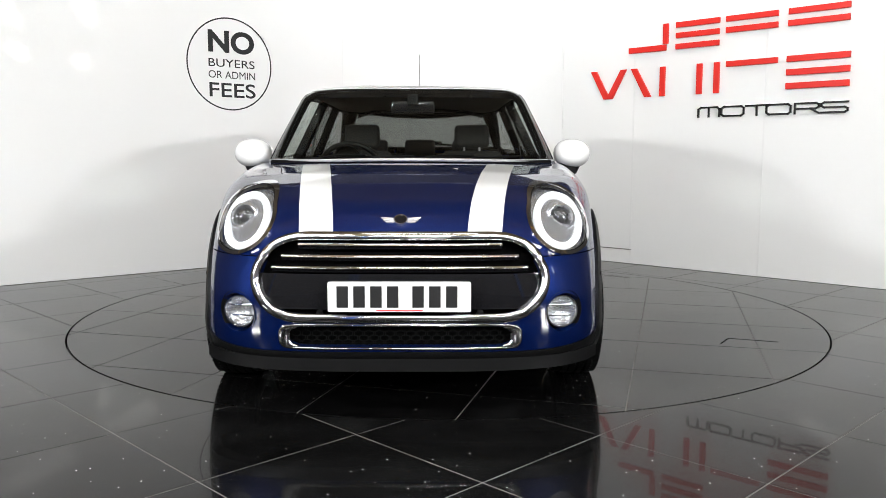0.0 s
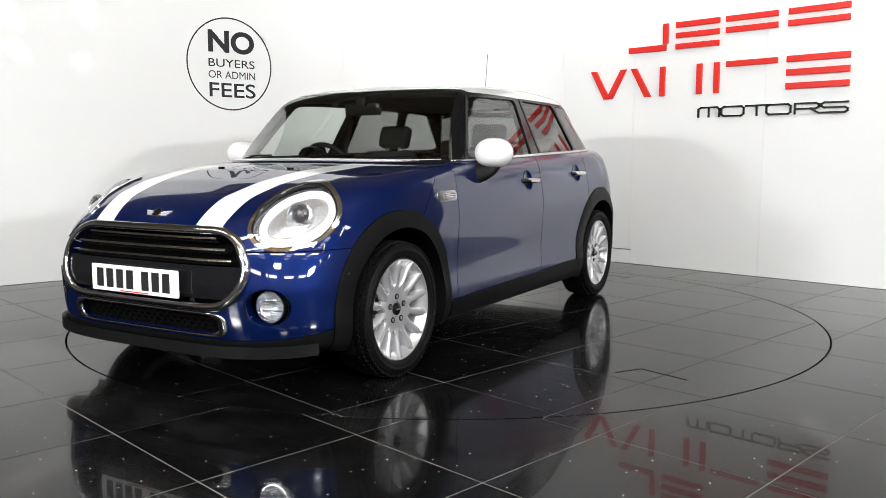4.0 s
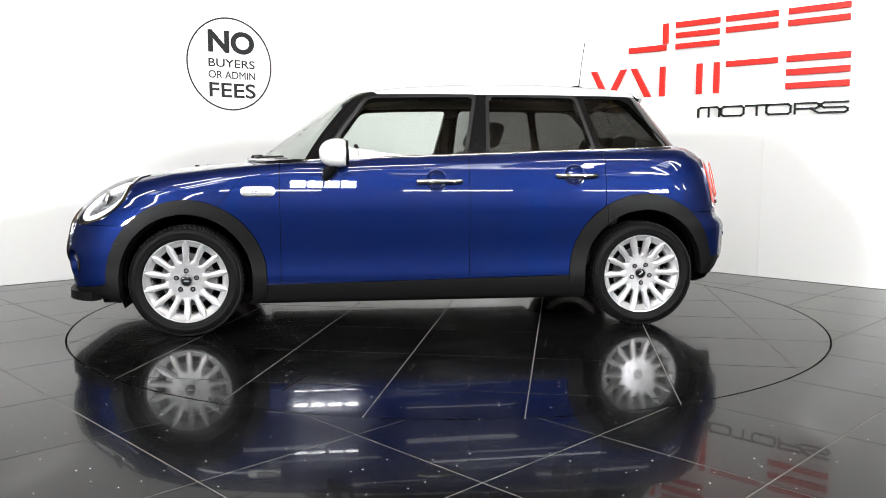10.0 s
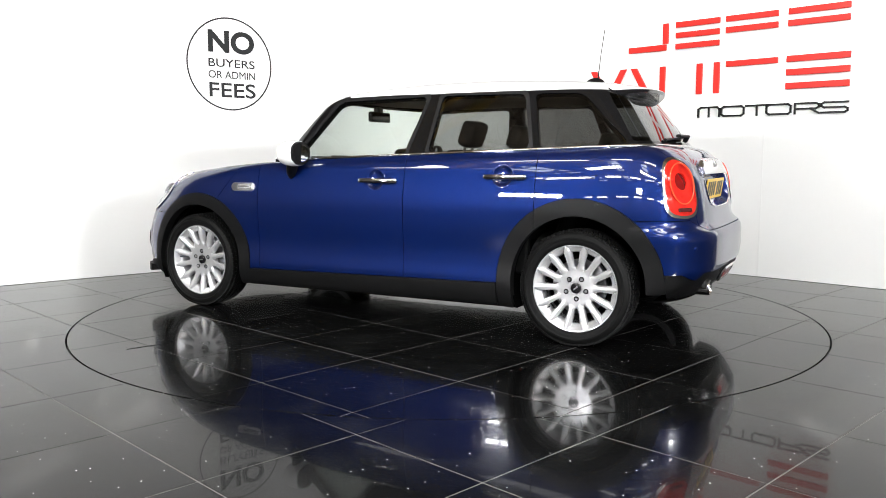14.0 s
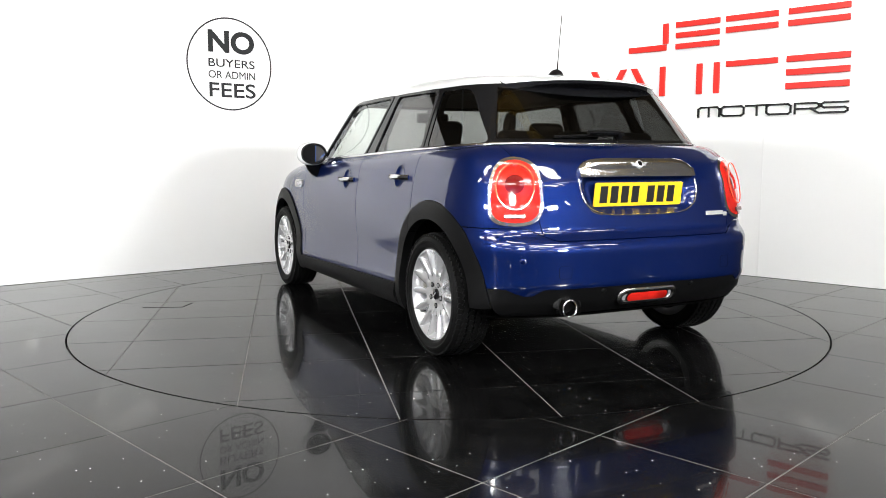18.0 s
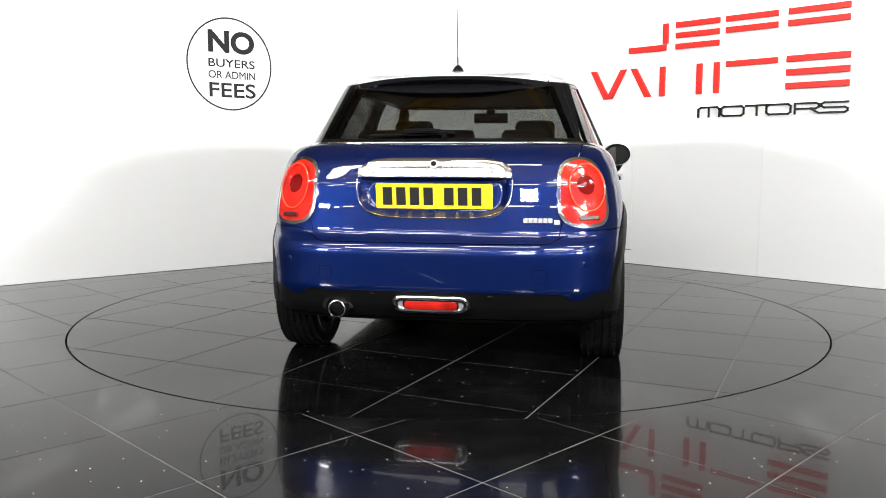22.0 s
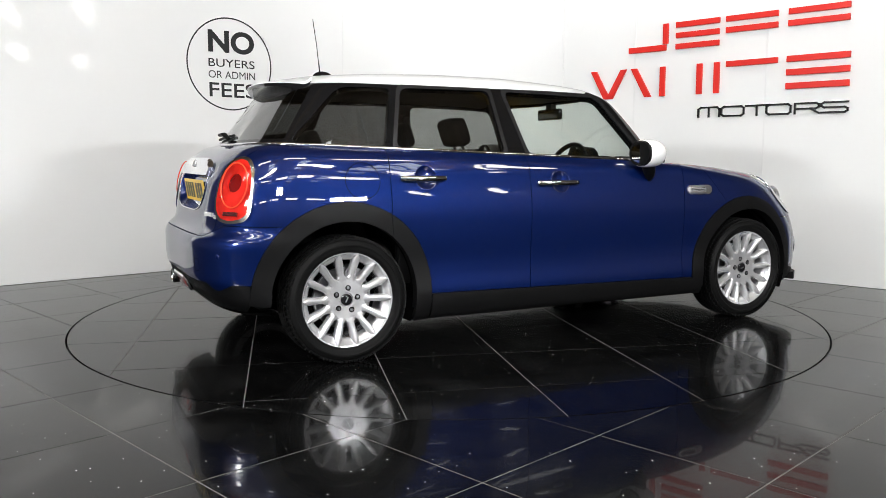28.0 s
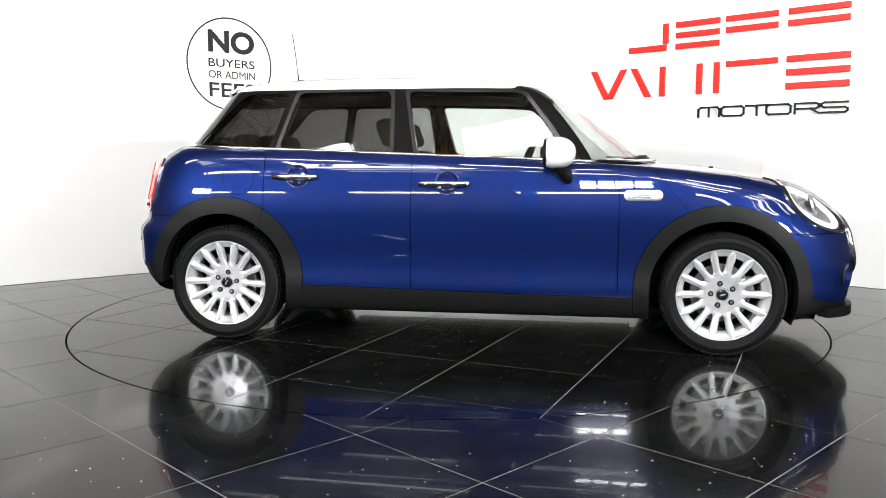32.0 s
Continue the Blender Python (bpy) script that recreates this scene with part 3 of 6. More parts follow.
    for s in (1, -1):
        p = (find_x(s * 0.655, 0.828, -1), s * 0.655, 0.828)
        m = skin_frame(p)
        lc = local(m)
        shape = poly_field([(-0.112, -0.150), (-0.085, -0.163), (0.090, -0.163), (0.128, -0.138), (0.136, 0.05), (0.098, 0.140), (0.03, 0.166), (-0.055, 0.160), (-0.108, 0.09)] if s > 0 else
                           [(0.112, -0.150), (0.085, -0.163), (-0.090, -0.163), (-0.128, -0.138), (-0.136, 0.05), (-0.098, 0.140), (-0.03, 0.166), (0.055, 0.160), (0.108, 0.09)], 0.02)
        fld = lambda x, y, z, lc=lc, shape=shape: np.where(x < -1.3, np.maximum(shape(*lc(x, y, z)[:2]), np.abs(lc(x, y, z)[2]) - 0.2), 1.0)
        lens, rest2 = rest2.split(fld)
        tails.append((s, p, m, fld, lens))
    gate_f = lambda x, y, z: np.maximum(np.abs(y) - (0.545 + 0.07 * np.clip((z - 0.62) / 0.35, 0, 1) + 0.03 * np.clip((z - 0.95) / 0.1, 0, 1)), x + 1.45)
    gate, rest2 = rest2.split(gate_f, 0.002)
    # the opening for the plate
    r_yz = poly_field([(-0.340, 0.895), (0.340, 0.895), (0.345, 0.80), (0.300, 0.712), (-0.300, 0.712), (-0.345, 0.80)], 0.02)
    _, gate = gate.split(lambda x, y, z: np.maximum(r_yz(y, z), x + 1.5))
    tg = sheet_part("tailgate", gate, BLUE, car, flange=0.03)
    for s in (1, -1):
        q = rest2.where(lambda x, y, z, s=s: -s * y)
        sheet_part("rear_quarter", q, BLUE, car, flange=0.03)

    # ---- cabin
    for s in (1, -1):
        line = []
        for k in range(50):
            x = 0.655 - 2.235 * k / 49
            z = belt(x) + 0.012
            line.append((x, find_y(x, z, s) + s * 0.003, z))
        part("belt_trim", bm_sweep(line, oval(0.007, 0.008, 8)), CHROME, car, "chrome belt-line strip", smooth=50)
    line = [(find_x(y, 1.037, -1) - 0.002, y, 1.037) for y in np.linspace(-0.63, 0.63, 40).tolist()]
    part("belt_trim", bm_sweep(line, oval(0.006, 0.007, 8)), CHROME, car, "chrome strip below the rear window", smooth=50)
    roof_f = lambda x, y, z: smax(1.333 - 0.010 * np.clip((x - 0.1) / 0.3, 0, 1) - z, (x - 0.395 + 0.45 * y ** 2) * 0.5, 0.012)
    roof, pill = green.split(roof_f, 0.0)
    roof_ob = sheet_part("roof", roof.shifted(0.004), WHITE, car, "white painted roof", flange=0.02)
    sheet_part("headlining", roof.shifted(-0.03), HEADLINING, car, "grey headlining", flange=0)
    on_side = lambda x, y, z: -np.abs(y) + 0.40
    wins = {
        "front": [(0.545, 0.958), (0.285, 1.306), (-0.318, 1.318), (-0.245, 0.986)],
        "rear": [(-0.392, 0.994), (-0.412, 1.320), (-0.918, 1.316), (-0.996, 1.018)],
        "quarter": [(-1.052, 1.020), (-0.972, 1.316), (-1.235, 1.312), (-1.505, 1.040)],
    }
    panes, frames = {}, []
    for k, pts in wins.items():
        fld0 = poly_field(pts, 0.012)
        fld = lambda x, y, z, fld0=fld0: np.maximum(fld0(x, z), on_side(x, y, z))
        fr = pill.where(lambda x, y, z, fld=fld: fld(x, y, z) - 0.020).cut(fld(*pill.where(lambda x, y, z, fld=fld: fld(x, y, z) - 0.020).v.T))[1]
        pane, pill = pill.split(fld)
        panes[k] = pane
        frames.append((k, fr))
    ws_f = lambda x, y, z: np.maximum(np.maximum(np.abs(y) - (0.722 - 0.37 * (z - 0.95)), z - 1.338), 0.2 - x)
    screen, pill = pill.split(lambda x, y, z: np.maximum(ws_f(x, y, z), -z + ridge(x) + 0.012))
    rs_f = lambda x, y, z: np.maximum(np.maximum(np.abs(y) - (0.605 - 0.42 * (z - 1.05)), np.maximum(z - 1.330, 1.058 - z)), x + 1.25)
    rear_screen, pill = pill.split(rs_f)
    sheet_part("pillar_trim", pill.shifted(0.001), PILLAR, car, "gloss black pillars", flange=0.04)
    sheet_part("windscreen", screen, GLASS, car, "clear windscreen", flange=0.004)
    band, rear_screen = rear_screen.split(lambda x, y, z: 1.315 - 0.040 * (1 - (y / 0.5) ** 2) - z)
    sheet_part("window_band", band.shifted(0.0005), GLOSS_BLACK, car, "black band along the top of the rear window", flange=0.004)
    sheet_part("rear_window", rear_screen, REAR_GLASS, car, "tinted rear window", flange=0.004)
    for s in (1, -1):
        ys = lambda x, y, z, s=s: -s * y
        sheet_part("window", panes["front"].where(ys).shifted(-0.004), GLASS, doors[("f", s)], "clear door glass", flange=0.004)
        sheet_part("window", panes["rear"].where(ys).shifted(-0.004), PRIVACY, doors[("r", s)], "tinted door glass", flange=0.004)
        sheet_part("quarter_window", panes["quarter"].where(ys).shifted(-0.003), PRIVACY, car, "tinted quarter glass", flange=0.004)
        for k, fr in frames:
            if k != "quarter":
                sheet_part("window_frame", fr.where(ys).shifted(0.005), FRAME_BLACK, doors[(k[0], s)], "black window frame", flange=0.012)
    return dict(heads=heads, tails=tails, fogs=fogs, doors=doors, grille=(g_pts, g_yz), recess=r_yz, hood=hood, gate=tg, roof=roof_ob)


def skin_patch(field, step, lo, hi):
    """A fine piece of the skin inside a box, where the field is below zero."""
    return net(form, lo, hi, step).where(field)


def put(bm, m):
    bmesh.ops.transform(bm, matrix=m, verts=bm.verts[:])
    return bm


def build_wheel(car):
    """A 17-inch alloy wheel with fourteen spokes; the axle lies along y, the face looks to +y."""
    bm = bmesh.new()
    lip = [(0.184, -0.085), (0.224, -0.085), (0.2325, -0.080), (0.2325, -0.072), (0.2155, -0.060), (0.208, 0.02), (0.2145, 0.052), (0.224, 0.072),
           (0.2280, 0.0800), (0.2255, 0.0835), (0.2205, 0.0825), (0.2170, 0.0750), (0.2120, 0.0690), (0.2030, 0.0620), (0.1930, 0.0540), (0.1870, 0.042), (0.1860, 0.0), (0.186, -0.060)]
    r = bm_lathe(lip, 84, "y", True)
    tmp = bpy.data.meshes.new("t")
    r.to_mesh(tmp)
    r.free()
    bm.from_mesh(tmp)
    hub = bm_lathe([(0.0, 0.050), (0.031, 0.050), (0.034, 0.0565), (0.066, 0.0575), (0.076, 0.0585), (0.096, 0.0590), (0.102, 0.050), (0.102, 0.02), (0.0, 0.02)], 56, "y")
    hub.to_mesh(tmp)
    hub.free()
    bm.from_mesh(tmp)
    bpy.data.meshes.remove(tmp)
    # proud fingers that part at a rounded root and run over the rim to a point
    step = math.tan(math.pi / 14)
    width = curve_of([0.080, 0.105, 0.111, 0.120, 0.140, 0.160, 0.182, 0.198, 0.212, 0.222], [0.0184, 0.0242, 0.0182, 0.0160, 0.0166, 0.0178, 0.0192, 0.0180, 0.0125, 0.0025], 0.0025)
    sp = bmesh.new()
    rings = []
    for k in range(27):
        rad = 0.084 + 0.138 * k / 26
        w = min(float(width(rad)), rad * step + 0.0002)
        top = 0.0590 + 0.0235 * max(0.0, (rad - 0.092) / 0.130)
        cut = min(1.0, max(rad * step - w, 0.0) / 0.007)
        prof = [(-w, top - 0.004 - 0.034 * cut), (-w * 0.96, top - 0.0030 - 0.006 * cut), (-w * 0.70, top - 0.0022 * cut - 0.0006), (-w * 0.35, top), (0, top + 0.0010),
                (w * 0.35, top), (w * 0.70, top - 0.0022 * cut - 0.0006), (w * 0.96, top - 0.0030 - 0.006 * cut), (w, top - 0.004 - 0.034 * cut)]
        rings.append([sp.verts.new((rad, h, q)) for q, h in prof])
    for p, q in zip(rings, rings[1:]):
        for i in range(8):
            sp.faces.new([p[i], p[i + 1], q[i + 1], q[i]])
    bmesh.ops.recalc_face_normals(sp, faces=sp.faces[:])
    if sum(f.normal.y for f in sp.faces) < 0:
        bmesh.ops.reverse_faces(sp, faces=sp.faces[:])
    bmesh.ops.recalc_face_normals(bm, faces=bm.faces[:])
    wheel = part("wheel", bm, ALLOY, car, "silver fourteen-spoke alloy wheel", smooth=40)
    spoke = part("spoke", sp, ALLOY, wheel, smooth=50)
    spoke.matrix_basis = pose(0, 0, 0, 0, 360 / 28, 0)
    for k in range(1, 14):
        c = new("spoke", spoke.data)
        c.parent = wheel
        c.matrix_basis = pose(0, 0, 0, 0, 360 / 28 + 360 * k / 14, 0)
    # tyre
    R, W = WHEEL_R, 0.0975
    prof = [(0.219, -0.078), (0.227, -0.086), (0.240, -0.094), (0.258, -W), (0.274, -W + 0.003), (0.287, -W + 0.012), (R - 0.013, -W + 0.018)]
    prof += [(R - 0.009, -0.072), (R - 0.008, -0.04), (R - 0.0075, 0.0), (R - 0.008, 0.04), (R - 0.009, 0.072)]
    prof += [(R - 0.013, W - 0.018), (0.288, W - 0.012), (0.275, W - 0.003), (0.268, W - 0.0015), (0.2665, W + 0.0005), (0.260, W + 0.0005), (0.2585, W - 0.0015), (0.250, W - 0.003), (0.240, 0.0945), (0.232, 0.0895), (0.2285, 0.0835), (0.219, 0.078)]
    tb = bm_lathe(prof, 96, "y", True)
    part("tyre", tb, RUBBER, wheel, "black road tyre", smooth=50)
    # tread blocks on the two shoulders
    blocks = bmesh.new()
    corners, faces = [], []
    unit = [Vector((x, y, z)) for x in (-0.5, 0.5) for y in (-0.5, 0.5) for z in (-0.5, 0.5)]
    for k in range(72):
        for y, w, skew, step, drop in ((-0.079, 0.020, 14, 0.0, 0.0105), (-0.0495, 0.024, 30, 0.5, 0.0042), (-0.0175, 0.026, 24, 0.2, 0.0035),
                                       (0.0175, 0.026, -24, 0.7, 0.0035), (0.0495, 0.024, -30, 0.1, 0.0042), (0.079, 0.020, -14, 0.4, 0.0105)):
            m = Matrix.Rotation(-2 * math.pi * (k + step) / 72, 4, "Y") @ Matrix.Translation((R - drop, y, 0)) @ Matrix.Rotation(radians(skew), 4, "X")
            n = len(corners)
            corners += [m @ Vector((u.x * 0.009, u.y * w, u.z * 0.0236)) for u in unit]
            faces += [[n + i for i in f] for f in ((0, 1, 3, 2), (4, 6, 7, 5), (0, 4, 5, 1), (2, 3, 7, 6), (0, 2, 6, 4), (1, 5, 7, 3))]
    tv = [blocks.verts.new(p) for p in corners]
    for f in faces:
        blocks.faces.new([tv[i] for i in f])
    part("tread", blocks, RUBBER, wheel, "tread blocks")["kind"] = "stuff"
    part("hub_cap", bm_lathe([(0.0, 0.0650), (0.020, 0.0645), (0.0265, 0.061), (0.0275, 0.052)], 32, "y"), GLOSS_BLACK, wheel, "black hub cap", smooth=40)
    part("cap_mark", bm_box((-0.014, 0.0640, -0.0030), (0.014, 0.0655, 0.0030), 0.001), SATIN, wheel, "silver mark")
    for k in range(5):
        a = 2 * math.pi * k / 5 + math.pi / 2
        b = bm_lathe([(0.0, 0.0620), (0.0065, 0.0620), (0.0080, 0.060), (0.0080, 0.040)], 6, "y")
        put(b, Matrix.Translation((0.056 * math.cos(a), 0, 0.056 * math.sin(a))))
        part("wheel_bolt", b, STEEL, wheel, "steel wheel bolt")
        ring = bm_lathe([(0.0080, 0.0590), (0.0115, 0.0606), (0.0130, 0.0604), (0.0140, 0.050)], 20, "y")
        put(ring, Matrix.Translation((0.056 * math.cos(a), 0, 0.056 * math.sin(a))))
        part("bolt_seat", ring, DARK, wheel, smooth=40)
    v = bm_lathe([(0.0, 0.01), (0.003, 0.009), (0.003, -0.02)], 8, "y")
    put(v, Matrix.Translation((0.182, 0.062, 0.010)))
    part("valve", v, GLOSS_BLACK, wheel)
    disc = bm_lathe([(0.07, 0.0), (0.145, 0.0), (0.145, -0.018), (0.07, -0.018)], 48, "y", True)
    part("brake_disc", disc, STEEL, wheel, "brake disc", smooth=40)
    part("drum", bm_lathe([(0.0, -0.02), (0.15, -0.02), (0.19, -0.06), (0.19, -0.065), (0.0, -0.065)], 40, "y"), DARK, wheel)
    cal = bm_box((-0.16, -0.03, -0.05), (-0.095, 0.018, 0.05), 0.01)
    part("brake_caliper", cal, STEEL, wheel)
    return wheel


def build_car():
    car = empty("hatchback_car")
    tagged(car, "deep blue five-door hatchback with white roof, mirrors and bonnet stripes", "car")
    info = build_body(car)
    doors, hood, gate = info["doors"], info["hood"], info["gate"]

    # ---- wheels
    w = build_wheel(car)
    w.matrix_basis = pose(FRONT_AXLE, TRACK, WHEEL_R)
    for x, s, turn in ((REAR_AXLE, 1, 40), (FRONT_AXLE, -1, 14), (REAR_AXLE, -1, 63)):
        clone(w, car, pose(x, s * TRACK, WHEEL_R, 0, turn, 0 if s > 0 else 180))
    # dark wheel housings
    for c in (ARCH_F, ARCH_R):
        for s in (1, -1):
            bm = bmesh.new()
            rows = []
            low, high = (-25, 205) if c is ARCH_F else (-25, 180)
            for i in range(25):
                a = radians(low + (high - low) * i / 24)
                rows.append([bm.verts.new((c[0] + r * math.cos(a), s * y, c[1] + r * math.sin(a))) for r, y in ((0.0, 0.44), (0.362, 0.44), (0.362, 0.815))])
            for p, q in zip(rows, rows[1:]):
                for i in range(2):
                    try:
                        bm.faces.new([p[i], p[i + 1], q[i + 1], q[i]])
                    except ValueError:
                        pass
            part("wheel_housing", bm, DARK, car)
    part("floor_pan", bm_box((-1.42, -0.70, 0.175), (1.75, 0.70, 0.21), 0.01), DARK, car)
    for x in (FRONT_AXLE, REAR_AXLE):
        part("axle_beam", bm_box((x - 0.05, -0.70, 0.19), (x + 0.05, 0.70, 0.27), 0.015), DARK, car)

    # ---- grille
    pts, gf = info["grille"]
    P = [Vector((p[0], p[1])) for p in pts]
    outline = []
    n = len(P)
    for i in range(n):                      # rounded corners between the stations
        a, b, c = P[i - 1], P[i], P[(i + 1) % n]
        d1, d2 = min((a - b).length * 0.45, 0.07), min((c - b).length * 0.45, 0.07)
        s, e = b + (a - b).normalized() * d1, b + (c - b).normalized() * d2
        for k in range(7):
            t = k / 6
            outline.append(s * (1 - t) ** 2 + b * 2 * t * (1 - t) + e * t * t)
    fine = []
    for a, b in zip(outline, outline[1:] + outline[:1]):
        m = max(1, int((b - a).length / 0.03))
        fine += [a.lerp(b, k / m) for k in range(m)]
    ring = [Vector((find_x(p.x, p.y, 1, lower_body) + 0.004, p.x, p.y)) for p in fine]
    ups = [Vector(skin_normal(q, lower_body)) for q in ring]
    grille = part("grille", bm_sweep(ring, oval(0.019, 0.013, 12), True, ups), CHROME, car, "chrome-framed hexagonal grille", smooth=50)
    back = skin_patch(lambda x, y, z: gf(y, z) - 0.012, 0.02, (1.6, -0.62, 0.28), (2.1, 0.62, 0.74))
    sheet_part("grille_backing", back.shifted(-0.05), GAPDARK, grille, flange=0)
    bar = back.where(lambda x, y, z: np.maximum(np.abs(z - 0.480) - 0.066, np.abs(y) - 0.545)).where(lambda x, y, z: gf(y, z) + 0.004)
    sheet_part("plate_carrier", bar.shifted(-0.006), GLOSS_BLACK, grille, "gloss black bumper bar", flange=0.02)
    for z, half in ((0.649, 0.378), (0.608, 0.438), (0.567, 0.472)):
        line = []
        for k in range(41):
            y = -half + 2 * half * k / 40
            line.append((find_x(y, z, 1, lower_body) - 0.010, y, z))
        part("grille_slat", bm_sweep(line, oval(0.011, 0.0075, 8)), BRIGHT, grille, "chrome slat", smooth=50)
        low = [(x - 0.012, y, zz - 0.014) for x, y, zz in line]
        part("grille_rib", bm_sweep(low, oval(0.014, 0.006, 6)), GLOSS_BLACK, grille, smooth=50)
    # lower intake
    inf = poly_field([(-0.440, 0.352), (0.440, 0.352), (0.458, 0.32), (0.410, 0.266), (-0.410, 0.266), (-0.458, 0.32)], 0.012)
    patch = skin_patch(lambda x, y, z: inf(y, z) - 0.01, 0.02, (1.6, -0.55, 0.235), (2.1, 0.55, 0.39))
    intake = sheet_part("lower_intake", patch.shifted(-0.035), GAPDARK, car, "black honeycomb lower intake", flange=0)
    loop = []
    for k in range(120):
        a = 2 * math.pi * k / 120
        c, s = math.cos(a), math.sin(a)
        loop.append((0.448 * math.copysign(abs(c) ** 0.16, c), 0.310 + 0.046 * math.copysign(abs(s) ** 0.5, s)))
    ring = [Vector((find_x(y, z, 1, lower_body) + 0.002, y, z)) for y, z in loop]
    part("intake_surround", bm_sweep(ring, oval(0.006, 0.006, 8), True, [(1, 0, 0)] * 120), CHROME, intake, "chrome intake surround", smooth=50)
    for s in (1, -1):
        cheek = []
        for k in range(15):
            a = radians(-62 + 124 * k / 14)
            y, z = s * (0.436 * abs(math.cos(a)) ** 0.16 - 0.004), 0.310 + 0.041 * math.copysign(abs(math.sin(a)) ** 0.5, math.sin(a))
            cheek.append((find_x(y, z, 1, lower_body) + 0.001, y, z))
        part("intake_cheek", bm_sweep(cheek, oval(0.022, 0.006, 10), False, [(1, 0, 0)] * 15, lambda t: (0.25 + 0.75 * math.sin(math.pi * t), 1)), CHROME, intake, "chrome intake end", smooth=50)
    comb = bmesh.new()
    for i in range(-12, 13):
        for j in range(4):
            cy, cz = i * 0.0390 + (0.0195 if j % 2 else 0), 0.283 + j * 0.018
            if inf(np.array(cy), np.array(cz)) > -0.008:
                continue
            cx = find_x(cy, cz, 1, lower_body) - 0.022
            for k in range(6):
                a0, a1 = radians(60 * k + 30), radians(60 * k + 90)
                p = [(cx, cy + 1.75 * r * math.cos(a), cz + r * math.sin(a)) for r, a in ((0.0118, a0), (0.0118, a1), (0.0095, a1), (0.0095, a0))]
                comb.faces.new([comb.verts.new(q) for q in p])
    part("honeycomb", comb, DARK, intake)["kind"] = "stuff"
    # splitter below
    line = []
    for k in range(41):
        y = -0.74 + 1.48 * k / 40
        line.append((find_x(y, 0.235, 1, lower_body) + 0.004, y, 0.205 + 0.012 * (abs(y) / 0.74) ** 3))
    part("splitter", bm_sweep(line, [(-0.03, -0.022), (0.03, -0.022), (0.034, -0.006), (0.02, 0.010), (-0.03, 0.026)]), PLASTIC, car, "black plastic splitter", smooth=40)

    # ---- front plate
    px = 2.028
    plate = part("front_plate", put(bm_prism(rounded_rect(0.52, 0.111, 0.008), 0.004, Matrix.Identity(4)), Matrix.Translation((px, 0, 0.468)) @ Matrix(((0, 0, 1, 0), (1, 0, 0, 0), (0, 1, 0, 0), (0, 0, 0, 1)))), PLATE_W, car, "white plate with plain dark bars")
    bars(plate, Matrix.Translation((px + 0.0045, 0, 0.468)) @ Matrix(((0, 0, 1, 0), (1, 0, 0, 0), (0, 1, 0, 0), (0, 0, 0, 1))))
    part("plate_bar", bm_box((px + 0.0045, -0.085, 0.4155), (px + 0.0053, 0.085, 0.4200)), RED_ACRYLIC, plate, "thin red bar")
    part("plate_mount", bm_box((1.955, -0.20, 0.425), (2.027, 0.20, 0.51), 0.006), GLOSS_BLACK, car)

    # ---- lamps
    for s, p, m, fld, lens in info["heads"]:
        fine = skin_patch(lambda x, y, z, fld=fld: np.where(x > 1.2, fld(x, y, z), 1.0), 0.010, (1.35, (0.42 if s > 0 else -0.84), 0.52), (1.98, (0.84 if s > 0 else -0.42), 0.97))
        bezel, glass = fine.split(lambda x, y, z, fld=fld: -(fld(x, y, z) + 0.012))
        lamp = sheet_part("headlight", bezel.shifted(0.007), CHROME, car, "oval headlight with chrome ring and white light ring", flange=0.014)
        dark, glass = glass.split(lambda x, y, z, fld=fld: -(fld(x, y, z) + 0.0155))
        sheet_part("lamp_seal", dark.shifted(0.003), GLOSS_BLACK, lamp, flange=0.01)
        sheet_part("lens", glass.shifted(0.006), LENS, lamp, "clear lens", flange=0)
        sheet_part("reflector", fine.where(lambda x, y, z, fld=fld: fld(x, y, z) + 0.004).shifted(-0.020), LAMP_SILVER, lamp, "silver reflector", flange=0)
        loop, ups = [], []
        for k in range(48):
            a = 2 * math.pi * k / 48
            dz = 0.097 * math.sin(a)
            q = (p[1] + 0.096 * math.cos(a) - 0.10 * dz * s, p[2] + dz)
            x = find_x(*q)
            nn = skin_normal((x, *q))
            loop.append(Vector((x, *q)) - nn * 0.012)
            ups.append(nn)
        part("light_ring", bm_sweep(loop, [(-0.014, -0.005), (0.014, -0.005), (0.012, 0.004), (-0.012, 0.004)], True, ups), DRL, lamp, "white daytime light ring", smooth=40)
        mm = look(Vector(p) - Vector((0.030, 0, 0)), Vector(p) - Vector((1.03, 0.22 * s, 0.32)))
        part("projector_housing", put(bm_lathe([(0.060, 0.002), (0.056, 0.012), (0.048, 0.016), (0.044, 0.010), (0.042, 0.0)], 40, "z"), mm), LAMP_SILVER, lamp, smooth=50)
        part("projector", put(bm_lathe([(0.0, 0.024), (0.016, 0.022), (0.030, 0.015), (0.040, 0.003), (0.041, -0.004)], 36, "z"), mm), PROJ, lamp, "round projector lens", smooth=60)
    for p in info["fogs"]:
        sk = skin_frame(p)
        w = (sk.to_3x3() @ Vector((0, 0, 1)) + Vector((1.6, 0, 0))).normalized()
        u = Vector((0, 0, 1)).cross(w).normalized()
        m = Matrix((u, w.cross(u), w)).transposed().to_4x4()
        m.translation = Vector(p) - w * 0.040
        m = m @ Matrix.Scale(1.1, 4)
        fog = part("fog_lamp", put(bm_lathe([(0.050, 0.006), (0.053, 0.014), (0.057, 0.014), (0.060, 0.004), (0.060, -0.03)], 40, "z"), m), CHROME, car, "round fog lamp with chrome ring", smooth=40)
        part("lens", put(bm_lathe([(0.0, 0.016), (0.03, 0.013), (0.051, 0.007)], 36, "z"), m), LENS, fog, smooth=60)
